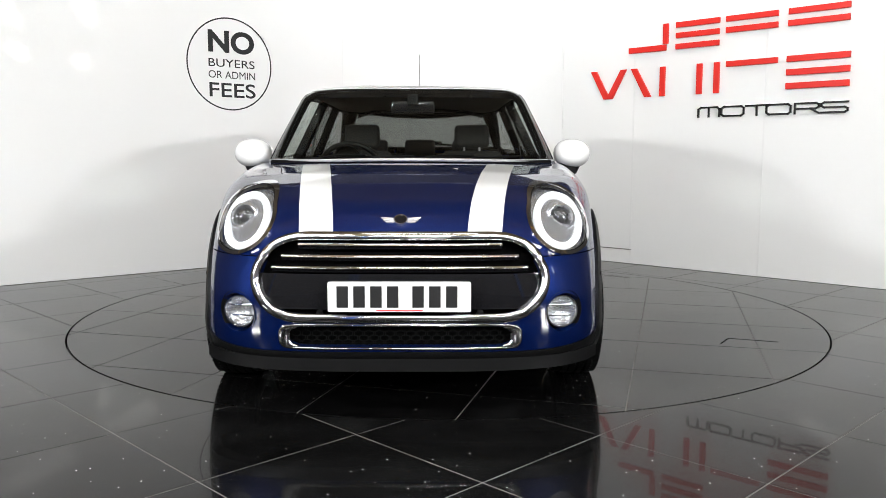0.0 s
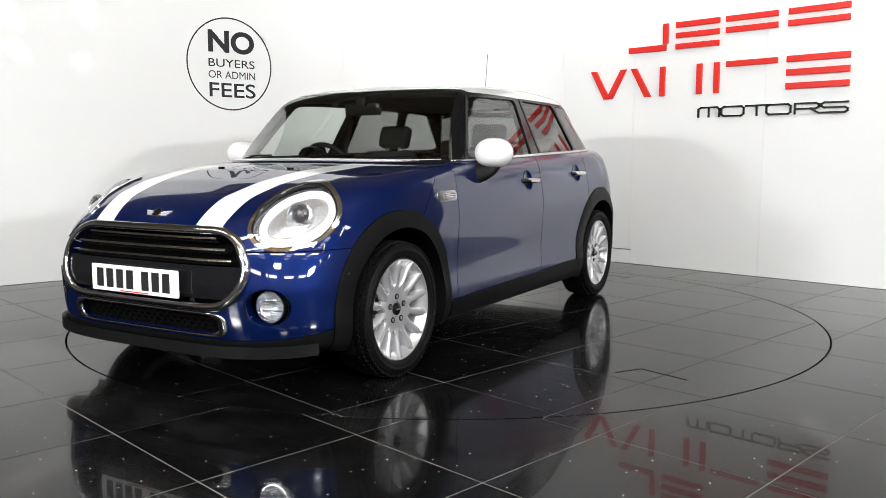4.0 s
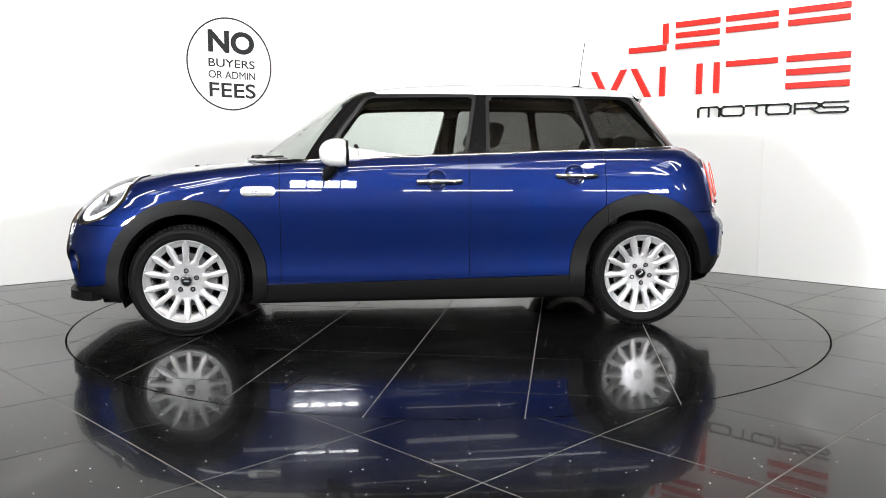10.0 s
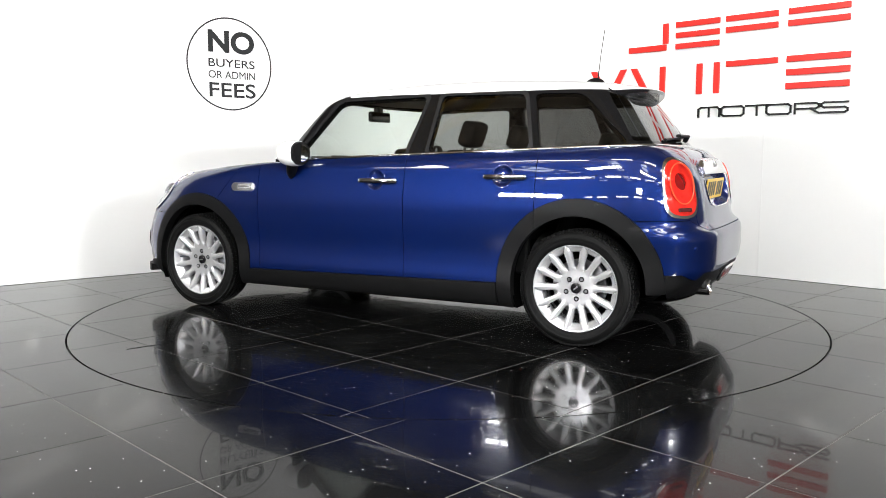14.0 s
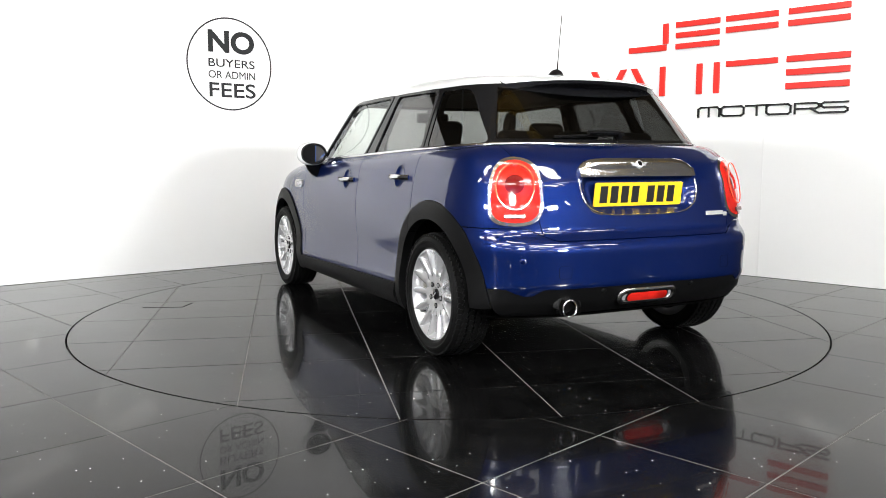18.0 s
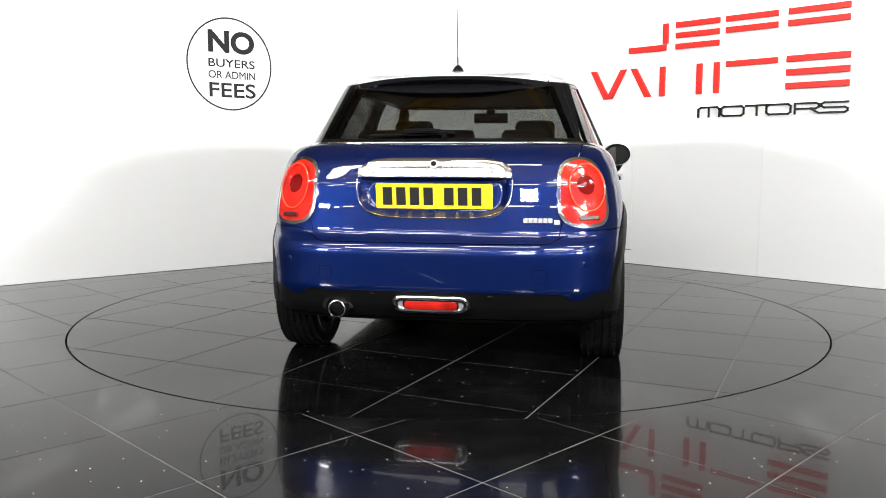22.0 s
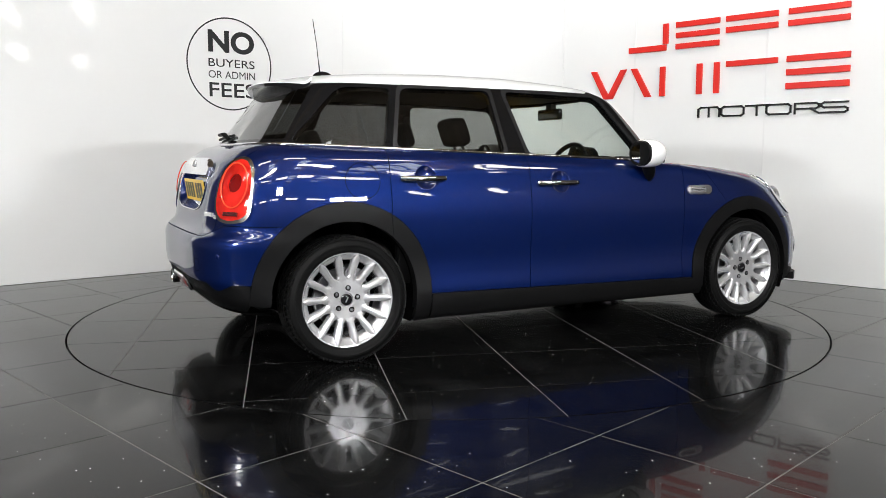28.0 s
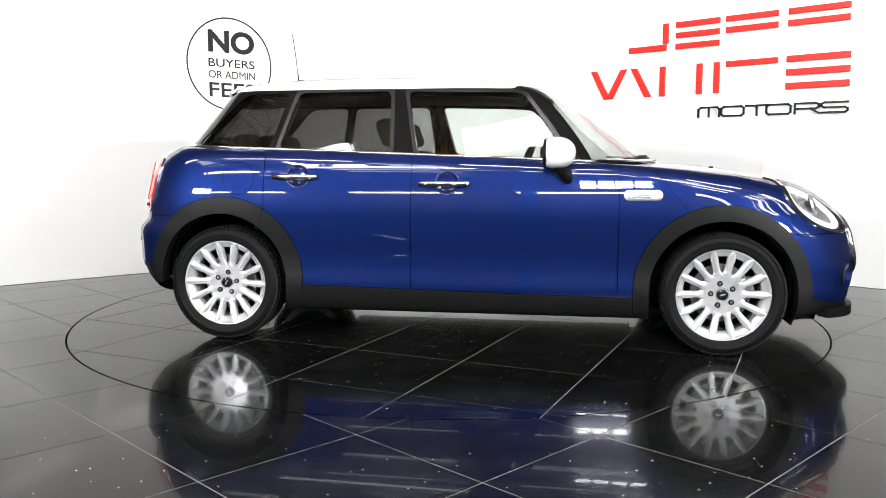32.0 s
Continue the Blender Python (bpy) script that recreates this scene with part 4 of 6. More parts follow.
        part("reflector", put(bm_lathe([(0.0, -0.028), (0.03, -0.022), (0.05, 0.002)], 36, "z"), m), LAMP_SILVER, fog, smooth=60)
        for q in (-1, 1):
            part("bulb_bar", put(bm_box((-0.045, -0.003 + 0.018 * q, -0.010), (0.045, 0.003 + 0.018 * q, -0.004), 0.002), m), CHROME, fog)
        # black instead of body blue: the shadow round the lamp is put into the colour
        part("recess", put(bm_lathe([(0.086, -0.004), (0.082, -0.020), (0.078, -0.095), (0.0, -0.095)], 40, "z"), sk), PLASTIC, fog, "recess round the lamp, coloured black for its shadow", smooth=50)
    for s, p, m, fld, lens in info["tails"]:
        fine = skin_patch(fld, 0.010, (-1.95, 0.42 if s > 0 else -0.84, 0.62), (-1.35, 0.84 if s > 0 else -0.42, 1.03))
        bezel, red = fine.split(lambda x, y, z, fld=fld: -(fld(x, y, z) + 0.014))
        lamp = sheet_part("tail_light", bezel.shifted(0.009), BRIGHT, car, "red tail light with chrome surround", flange=0.016)
        lc = local(m)
        core, red2 = red.split(lambda x, y, z, lc=lc: np.hypot(lc(x, y, z)[0] - 0.004, lc(x, y, z)[1] - 0.025) - 0.043)
        sheet_part("lens", red2.shifted(0.010), RED_LENS, lamp, "red lens", flange=0.01)
        sheet_part("brake_lamp", core.shifted(0.004), RED_DEEP, lamp, "dark red round lamp", flange=0.01)
        mm = m @ Matrix.Translation((0.004, -0.118, 0.006))
        part("reversing_lamp", put(bm_box((-0.048, -0.010, -0.002), (0.048, 0.010, 0.006), 0.004), mm), SMOKE, lamp, "smoked grey reversing lamp")
        loop = [m @ Vector((0.006 + 0.085 * math.cos(a), 0.015 + 0.104 * math.sin(a), 0.011)) for a in [2 * math.pi * k / 40 for k in range(40)]]
        part("light_guide", bm_sweep(loop, oval(0.004, 0.003, 6), True, [m.to_3x3() @ Vector((0, 0, 1))] * 40), RED_GUIDE, lamp, smooth=50)

    # ---- badges and bonnet fittings
    bx = find_x(0, 0.735)
    m = skin_frame((bx, 0, 0.735), lift=0.001)
    badge = part("badge", put(bm_lathe([(0.0, 0.004), (0.0205, 0.005), (0.0215, 0.009), (0.0245, 0.009), (0.0265, 0.0)], 32, "z"), m), CHROME, hood, "winged chrome badge", smooth=40)
    part("badge_disc", put(bm_lathe([(0.0, 0.0070), (0.0195, 0.0066), (0.0208, 0.004)], 32, "z"), m), GLOSS_BLACK, badge, smooth=40)
    wings(badge, m)
    for s in (1, -1):
        jx, jy = 1.30, s * 0.22
        jz = float(ridge(jx) - crown(jx) * jy ** 2)
        part("washer_jet", bm_box((jx - 0.012, jy - 0.012, jz - 0.004), (jx + 0.012, jy + 0.012, jz + 0.007), 0.003), GLOSS_BLACK, hood)
    # strip at the foot of the windscreen
    foot = []
    for k in range(45):
        y = -0.70 + 1.40 * k / 44
        x = float(windscreen_x(np.array(abs(y)), np.array(0.955))) + 0.022
        foot.append((x, y, float(ridge(x) - crown(x) * y * y) + 0.006))
    part("cowl_trim", bm_sweep(foot, [(-0.035, -0.006), (0.03, -0.006), (0.03, 0.003), (-0.035, 0.010)]), GLOSS_BLACK, car, smooth=40)
    part("cowl_strip", bm_sweep([(x + 0.030, y, z + 0.006) for x, y, z in foot], oval(0.011, 0.009, 8)), SILVER, car, "chrome strip below the windscreen", smooth=50)
    for y0, y1 in ((-0.52, 0.02), (-0.02, 0.56)):
        pts = []
        for k in range(15):
            t = k / 14
            y = y0 + (y1 - y0) * t
            z = 0.966 + 0.012 * t
            pts.append((float(windscreen_x(np.array(abs(y)), np.array(z))) + 0.022, y, z))
        wip = part("wiper", bm_sweep(pts, oval(0.008, 0.006, 6)), PLASTIC, car, "black windscreen wiper", smooth=50)
        arm = [(pts[0][0] + 0.03, y0 - 0.0, 0.955), (pts[4][0] + 0.022, pts[4][1], pts[4][2] + 0.012), (pts[8][0] + 0.012, pts[8][1], pts[8][2] + 0.010)]
        part("wiper_arm", bm_sweep(arm, oval(0.010, 0.006, 6)), PLASTIC, wip, smooth=50)

    # ---- flank fittings
    for s in (1, -1):
        for kind, x0, x1, z, cx in (("f", 0.024, -0.225, 0.840, -0.082), ("r", -0.769, -1.005, 0.870, -0.872)):
            pts = []
            for k in range(15):
                t = k / 14
                x = x0 + (x1 - x0) * t
                pts.append((x, find_y(x, z, s) + s * (0.008 + 0.026 * math.sin(math.pi * t) ** 0.6), z))
            h = part("door_handle", bm_sweep(pts, oval(0.009, 0.014, 10)), CHROME, doors[(kind, s)], "chrome door handle", smooth=50)
            p = (cx, find_y(cx, z + 0.004, s), z + 0.004)
            m = skin_frame(p)
            part("handle_recess", put(bm_lathe([(0.0640, 0.0010), (0.0600, 0.0028), (0.0555, 0.0005), (0.0490, -0.006), (0.0340, -0.011), (0.0, -0.013)], 40, "z"), m), BLUE, h, smooth=60)
        # side indicator
        p = (0.890, find_y(0.890, 0.788, s), 0.788)
        m = skin_frame(p, lift=-0.004)
        ind = part("side_indicator", put(bm_prism(rounded_rect(0.185, 0.054, 0.0265, 8), 0.014, Matrix.Identity(4), 0.005), m), SATIN, car, "chrome-framed side indicator", smooth=40)
        part("grille_insert", put(bm_prism(rounded_rect(0.118, 0.030, 0.013), 0.016, Matrix.Identity(4), 0.002), m @ Matrix.Translation((0.018 * s, 0, 0))), LAMP_SILVER, ind, "ribbed silver insert", smooth=40)
        for q in (-0.009, 0.0, 0.009):
            part("rib", put(bm_box((-0.052, q - 0.0013, 0.0155), (0.052, q + 0.0013, 0.0168)), m @ Matrix.Translation((0.018 * s, 0, 0))), PLASTIC, ind)
        # door mirror
        c = Vector((0.462, s * 0.868, 0.996))
        cap = bmesh.new()
        bmesh.ops.create_uvsphere(cap, u_segments=40, v_segments=24, radius=1)
        for v in cap.verts:
            x, y, z = v.co
            n = (abs(x) ** 2.2 + abs(y) ** 2.2 + abs(z) ** 2.2) ** (-1 / 2.2)
            x, y, z = x * n, y * n, z * n
            v.co = Vector((max(x, -0.47) * 0.098, y * 0.098, z * 0.078)) + c
        mir = part("door_mirror", cap, WHITE, car, "white-capped door mirror", smooth=60)
        shell = bmesh.new()
        bmesh.ops.create_uvsphere(shell, u_segments=40, v_segments=24, radius=1)
        for v in shell.verts:
            x, y, z = v.co
            n = (abs(x) ** 2.2 + abs(y) ** 2.2 + abs(z) ** 2.2) ** (-1 / 2.2)
            v.co = Vector((max(min(x * n, 0.3), -0.52) * 0.098, y * n * 0.0968, z * n * 0.0768)) + c
        part("mirror_shell", shell, PLASTIC, mir, "black mirror shell", smooth=60)
        bez = bm_lathe([(0.0, 0.004), (0.86, 0.004), (0.90, -0.010), (0.99, -0.012), (1.0, 0.004), (0.96, 0.030)], 44, "x")
        for v in bez.verts:
            v.co = Vector((v.co.x - 0.047, v.co.y * 0.086, v.co.z * 0.068)) + c
        part("mirror_housing", bez, PLASTIC, mir, smooth=40)
        mg = bm_lathe([(0.0, 0.0), (0.84, 0.0), (0.85, 0.006)], 40, "x")
        for v in mg.verts:
            v.co = Vector((v.co.x - 0.050 + v.co.y * s * 0.012, v.co.y * 0.082, v.co.z * 0.064)) + c
        part("mirror_glass", mg, MIRROR, mir, smooth=40)
        base = [(0.52, s * (abs(find_y(0.52, 0.905)) - 0.01), 0.885), (0.505, s * 0.828, 0.900), (0.485, s * 0.850, 0.918), (0.468, s * 0.866, 0.948)]
        part("mirror_foot", bm_sweep(base, oval(0.052, 0.028, 12), False, [(1, 0, 0.2)] * 4), PLASTIC, mir, "black mirror foot", smooth=60)
    # fuel flap on the right quarter
    p = (-1.20, find_y(-1.20, 0.862, -1), 0.862)
    m = skin_frame(p)
    part("fuel_flap", put(bm_lathe([(0.085, 0.0012), (0.0875, 0.0015), (0.0885, 0.0006)], 48, "z"), m), GAPDARK, car, "round fuel flap joint")

    # ---- roof fittings
    rz = float(roof_line(-1.10))
    base = bmesh.new()
    bmesh.ops.create_uvsphere(base, u_segments=24, v_segments=12, radius=1)
    for v in base.verts:
        v.co = Vector((-1.115 + v.co.x * 0.060, v.co.y * 0.034 * (1 - 0.35 * max(v.co.z, 0)), rz + 0.004 + v.co.z * 0.038))
    ant = part("aerial", base, GLOSS_BLACK, car, "black roof aerial", smooth=60)
    part("rod", bm_sweep([(-1.130, 0, rz + 0.02), (-1.146, 0, 1.58), (-1.166, 0, 1.722)], oval(0.0022, 0.0022, 8), False, [(1, 0, 0)] * 3), GLOSS_BLACK, ant)
    part("rod_sleeve", bm_sweep([(-1.130, 0, rz + 0.02), (-1.135, 0, rz + 0.08)], oval(0.0035, 0.0035, 8), False, [(1, 0, 0)] * 2), GLOSS_BLACK, ant)
    # spoiler: white above, black below
    for nm, mat, sec, lab in (("spoiler", WHITE, [(-1.330, 1.386), (-1.398, 1.377), (-1.460, 1.366), (-1.500, 1.357), (-1.501, 1.353), (-1.435, 1.356), (-1.342, 1.370)], "white roof spoiler"),
                              ("spoiler_underside", GLOSS_BLACK, [(-1.349, 1.367), (-1.435, 1.3545), (-1.500, 1.3515), (-1.496, 1.337), (-1.411, 1.316), (-1.361, 1.326)], "gloss black spoiler underside")):
        bm = bmesh.new()
        rows = []
        for k in range(29):
            y = -0.475 + 0.95 * k / 28
            q = abs(y) / 0.475
            row = []
            for x, dz in sec:
                back = (x + 1.33) / -0.177
                xx = x + 0.14 * back * q ** 2.6
                row.append(bm.verts.new((xx, y * (1 - 0.03 * back), dz - 0.070 * y * y - 0.006 * q ** 4 - (0.025 * q ** 6 if dz < 1.350 else 0))))
            rows.append(row)
        nsec = len(sec)
        for a, b in zip(rows, rows[1:]):
            for i in range(nsec):
                bm.faces.new([a[i], a[(i + 1) % nsec], b[(i + 1) % nsec], b[i]])
        bm.faces.new(rows[0][::-1])
        bm.faces.new(rows[-1])
        bmesh.ops.recalc_face_normals(bm, faces=bm.faces[:])
        part(nm, bm, mat, car, lab, smooth=40)

    # ---- tail fittings
    rf = info["recess"]
    rc = skin_patch(lambda x, y, z: np.maximum(rf(y, z), x + 1.5), 0.009, (-1.95, -0.38, 0.68), (-1.60, 0.38, 0.93))
    d = rf(rc.v[:, 1], rc.v[:, 2])
    rc.v[:, 0] += 0.038 * np.clip(-d / 0.030, 0, 1) ** 0.8
    acc = np.zeros_like(rc.v)
    for p in rc.polys:
        nn = np.cross(rc.v[p[1]] - rc.v[p[0]], rc.v[p[2]] - rc.v[p[0]])
        for i in p:
            acc[i] += nn
    flip = np.sign((acc * rc.n).sum())
    rc.n = flip * acc / np.maximum(np.linalg.norm(acc, axis=1), 1e-12)[:, None]
    sheet_part("plate_recess", rc, BLUE, gate, flange=0)
    rim = []
    for k in range(30):
        a = radians(-180 + 180 * k / 29)
        c, q = math.cos(a), math.sin(a)
        y, z = 0.345 * math.copysign(abs(c) ** 0.42, c), 0.875 - 0.166 * abs(q) ** 0.62
        rim.append((find_x(y, z, -1) - 0.002, y, z))
    part("recess_rim", bm_sweep(rim, oval(0.0035, 0.0035, 6), False, [(1, 0, 0)] * 30), BRIGHT, gate, "thin chrome rim", smooth=50)
    hx = find_x(0, 0.92, -1)
    pts = []
    for k in range(31):
        y = -0.338 + 0.676 * k / 30
        pts.append((find_x(y, 0.922, -1) - 0.004, y, 0.922))
    sec = [(-0.012, -0.036), (0.020, -0.040), (0.030, -0.036), (0.0285, -0.028), (0.022, -0.012), (0.0180, 0.006), (0.0140, 0.024), (0.008, 0.040), (-0.003, 0.048), (-0.012, 0.048)]
    handle = part("tailgate_handle", bm_sweep(pts, sec, False, None, lambda t: (1, max(0.02, 1 - (abs(2 * t - 1)) ** 9))), BRIGHT, gate, "broad chrome handle bar", smooth=35)
    part("handle_shadow_strip", bm_box((hx + 0.012, -0.325, 0.872), (hx + 0.05, 0.325, 0.892), 0.005), GLOSS_BLACK, gate)
    m = skin_frame((hx, 0, 0.932), lift=0.020) @ Matrix.Scale(0.68, 4)
    b2 = part("badge", put(bm_lathe([(0.0, 0.010), (0.022, 0.011), (0.029, 0.008), (0.031, -0.012)], 32, "z"), m), SILVER, gate, "winged chrome badge", smooth=40)
    part("badge_disc", put(bm_lathe([(0.0, 0.0125), (0.018, 0.0118), (0.0195, 0.007)], 32, "z"), m), GLOSS_BLACK, b2, smooth=40)
    wings(b2, m)
    rx = find_x(0, 0.80, -1) + 0.022
    face = Matrix(((0, 0, -1, 0), (-1, 0, 0, 0), (0, 1, 0, 0), (0, 0, 0, 1)))
    tilt = Matrix.Rotation(radians(-8), 4, "Y")
    plate = part("rear_plate", put(bm_prism(rounded_rect(0.52, 0.111, 0.008), 0.004, Matrix.Identity(4)), Matrix.Translation((rx, 0, 0.803)) @ tilt @ face), PLATE_Y, car, "yellow plate with plain dark bars")
    bars(plate, Matrix.Translation((rx, 0, 0.803)) @ tilt @ face @ Matrix.Translation((0, 0, 0.0045)))
    part("plate_mount", bm_box((rx + 0.002, -0.2, 0.76), (rx + 0.06, 0.2, 0.85), 0.004), GLOSS_BLACK, car)
    # model lettering as plain bars
    for i, (y, w) in enumerate(((-0.405, 0.018), (-0.426, 0.018), (-0.447, 0.018), (-0.468, 0.018), (-0.489, 0.018), (-0.510, 0.018), (-0.538, 0.024))):
        zz = 0.703 - (0.008 if i == 6 else 0)
        x = find_x(y, zz, -1)
        part("model_lettering", bm_box((x - 0.005, y - w / 2, zz - 0.010), (x + 0.004, y + w / 2, zz + 0.010), 0.002), SILVER, gate, "small chrome bar" if i == 0 else "")
    # rear fog lamp and exhaust
    fx = find_x(0, 0.335, -1)
    m = skin_frame((fx, 0.0, 0.335), lift=-0.006)
    def fog_ring(w, h, r, lift):
        return [m @ Vector((u, v, lift)) for u, v in rounded_rect(w, h, r, 10)]
    up = m.to_3x3() @ Vector((0, 0, 1))
    path = fog_ring(0.316, 0.064, 0.031, 0.010)
    fog = part("rear_fog_lamp", bm_sweep(path, oval(0.0145, 0.010, 10), True, [up] * len(path)), BRIGHT, car, "red rear fog lamp in a chrome frame", smooth=50)
    part("fog_backing", put(bm_prism(rounded_rect(0.31, 0.058, 0.028, 8), 0.012, Matrix.Identity(4)), m), SILVER, fog)
    path = fog_ring(0.242, 0.052, 0.025, 0.013)
    part("fog_seal", bm_sweep(path, oval(0.004, 0.004, 8), True, [up] * len(path)), GLOSS_BLACK, fog, smooth=50)
    part("lens", put(bm_prism(rounded_rect(0.236, 0.048, 0.023, 8), 0.019, Matrix.Identity(4), 0.006), m), RED_LENS, fog, "red lens", smooth=40)
    for sd in (1, -1):                      # square covers over the towing eyes
        for_y, for_z = sd * 0.47, 0.468
        tow = []
        for u, v in rounded_rect(0.060, 0.058, 0.014, 4):
            xx = find_x(for_y + u, for_z + v, -1)
            tow.append((xx - 0.0003, for_y + u, for_z + v))
        part("towing_cover", bm_sweep(tow, oval(0.0011, 0.0008, 5), True, [(-1, 0, 0)] * len(tow)), GAPDARK, car, "thin joint of a towing eye cover")
    EXH_X = find_x(0.428, 0.335, -1) - 0.004
    m2 = Matrix.Translation((EXH_X + 0.010, 0.428, 0.304)) @ Matrix.Rotation(math.pi, 4, "Z")
    lipring = put(bm_lathe([(0.050, -0.03), (0.053, 0.002), (0.058, 0.005), (0.066, 0.002), (0.074, -0.014)], 48, "x"), m2)
    hole = put(bm_lathe([(0.040, 0.001), (0.046, 0.001), (0.052, 0.001)], 48, "x"), m2)
    for b, floor_z in ((lipring, 0.300), (hole, 0.268)):
        bmesh.ops.delete(b, geom=[f for f in b.faces if f.calc_center_median().z < floor_z], context="FACES")
    hood_ring = part("exhaust_surround", lipring, PLASTIC, car, "moulded black exhaust surround", smooth=60)
    part("recess", hole, GAPDARK, hood_ring)
    pipe = bm_lathe([(0.033, -0.17), (0.0405, -0.17), (0.0415, -0.004), (0.0400, 0.003), (0.0370, 0.005), (0.0340, 0.002), (0.0330, -0.006)], 40, "x")
    put(pipe, Matrix.Translation((EXH_X, 0.428, 0.300)) @ Matrix.Rotation(math.pi, 4, "Z"))
    exh = part("exhaust_pipe", pipe, BRIGHT, car, "round chrome exhaust tip", smooth=40)
    part("pipe_bore", put(bm_lathe([(0.0, -0.10), (0.0332, -0.10), (0.0332, -0.16), (0, -0.16)], 24, "x"), Matrix.Translation((EXH_X, 0.428, 0.300)) @ Matrix.Rotation(math.pi, 4, "Z")), GAPDARK, exh)
    # parking sensors
    for x, y, z, sd in ((0, 0.26, 0.372, -1), (0, -0.26, 0.372, -1), (0, 0.655, 0.52, -1), (0, -0.655, 0.52, -1), (0, 0.295, 0.402, 1), (0, -0.295, 0.402, 1)):
        xx = find_x(y, z, sd)
        m = skin_frame((xx, y, z))
        part("parking_sensor", put(bm_lathe([(0.0, 0.003), (0.010, 0.003), (0.0125, 0.001), (0.013, -0.002)], 20, "z"), m), PLASTIC if z < 0.45 else BLUE, car, smooth=50)
    for sd in (1, -1):
        yy = find_y(1.635, 0.50, sd) + sd * 0.012
        sen = bm_lathe([(0.0, 0.004), (0.009, 0.004), (0.012, 0.001), (0.0125, -0.006)], 20, "y")
        put(sen, Matrix.Translation((1.635, yy, 0.50)) @ (Matrix.Identity(4) if sd > 0 else Matrix.Rotation(math.pi, 4, "Z")))
        part("parking_sensor", sen, PLASTIC, car, smooth=50)
    # rear wiper
    def rsx(y, z):
        return -1.655 + 0.78 * (z - 1.03) + 0.22 * y * y - 0.014
    pts = [(rsx(y, 1.078 + 0.02 * (0.12 - y) / 0.5), y, 1.078 + 0.02 * (0.12 - y) / 0.5) for y in [0.34 - 0.40 * k / 14 for k in range(15)]]
    rw = part("rear_wiper", bm_sweep(pts, oval(0.010, 0.007, 8)), PLASTIC, car, "black rear wiper", smooth=50)
    arm = [(pts[14][0] - 0.02, -0.02, 1.065), (pts[12][0] - 0.035, 0.0, 1.092), (pts[6][0] - 0.02, pts[6][1], pts[6][2] + 0.016)]
    part("wiper_arm", bm_sweep(arm, oval(0.016, 0.010, 8)), PLASTIC, rw, smooth=50)
    build_interior(car)
    return car


def bars(parent, m):
    """Seven plain bars in the places of the characters, four and three."""
    for i, u in enumerate((-0.207, -0.146, -0.085, -0.024, 0.068, 0.129, 0.190)):
        part("plate_bar", put(bm_box((u - 0.021, -0.0395, 0), (u + 0.021, 0.0395, 0.0012)), m), INK, parent, "plain dark bar" if i == 0 else "")


def wings(parent, m):
    for s in (1, -1):
        for k in range(3):
            w = 0.048 - 0.009 * k
            o = [(s * 0.026, 0.010 - 0.008 * k), (s * (0.028 + w), 0.015 - 0.010 * k), (s * (0.024 + w), 0.008 - 0.010 * k), (s * 0.026, 0.003 - 0.008 * k)]
            part("badge_wing", put(bm_prism(o if s > 0 else o[::-1], 0.004, Matrix.Identity(4), 0.001), m), SILVER, parent)


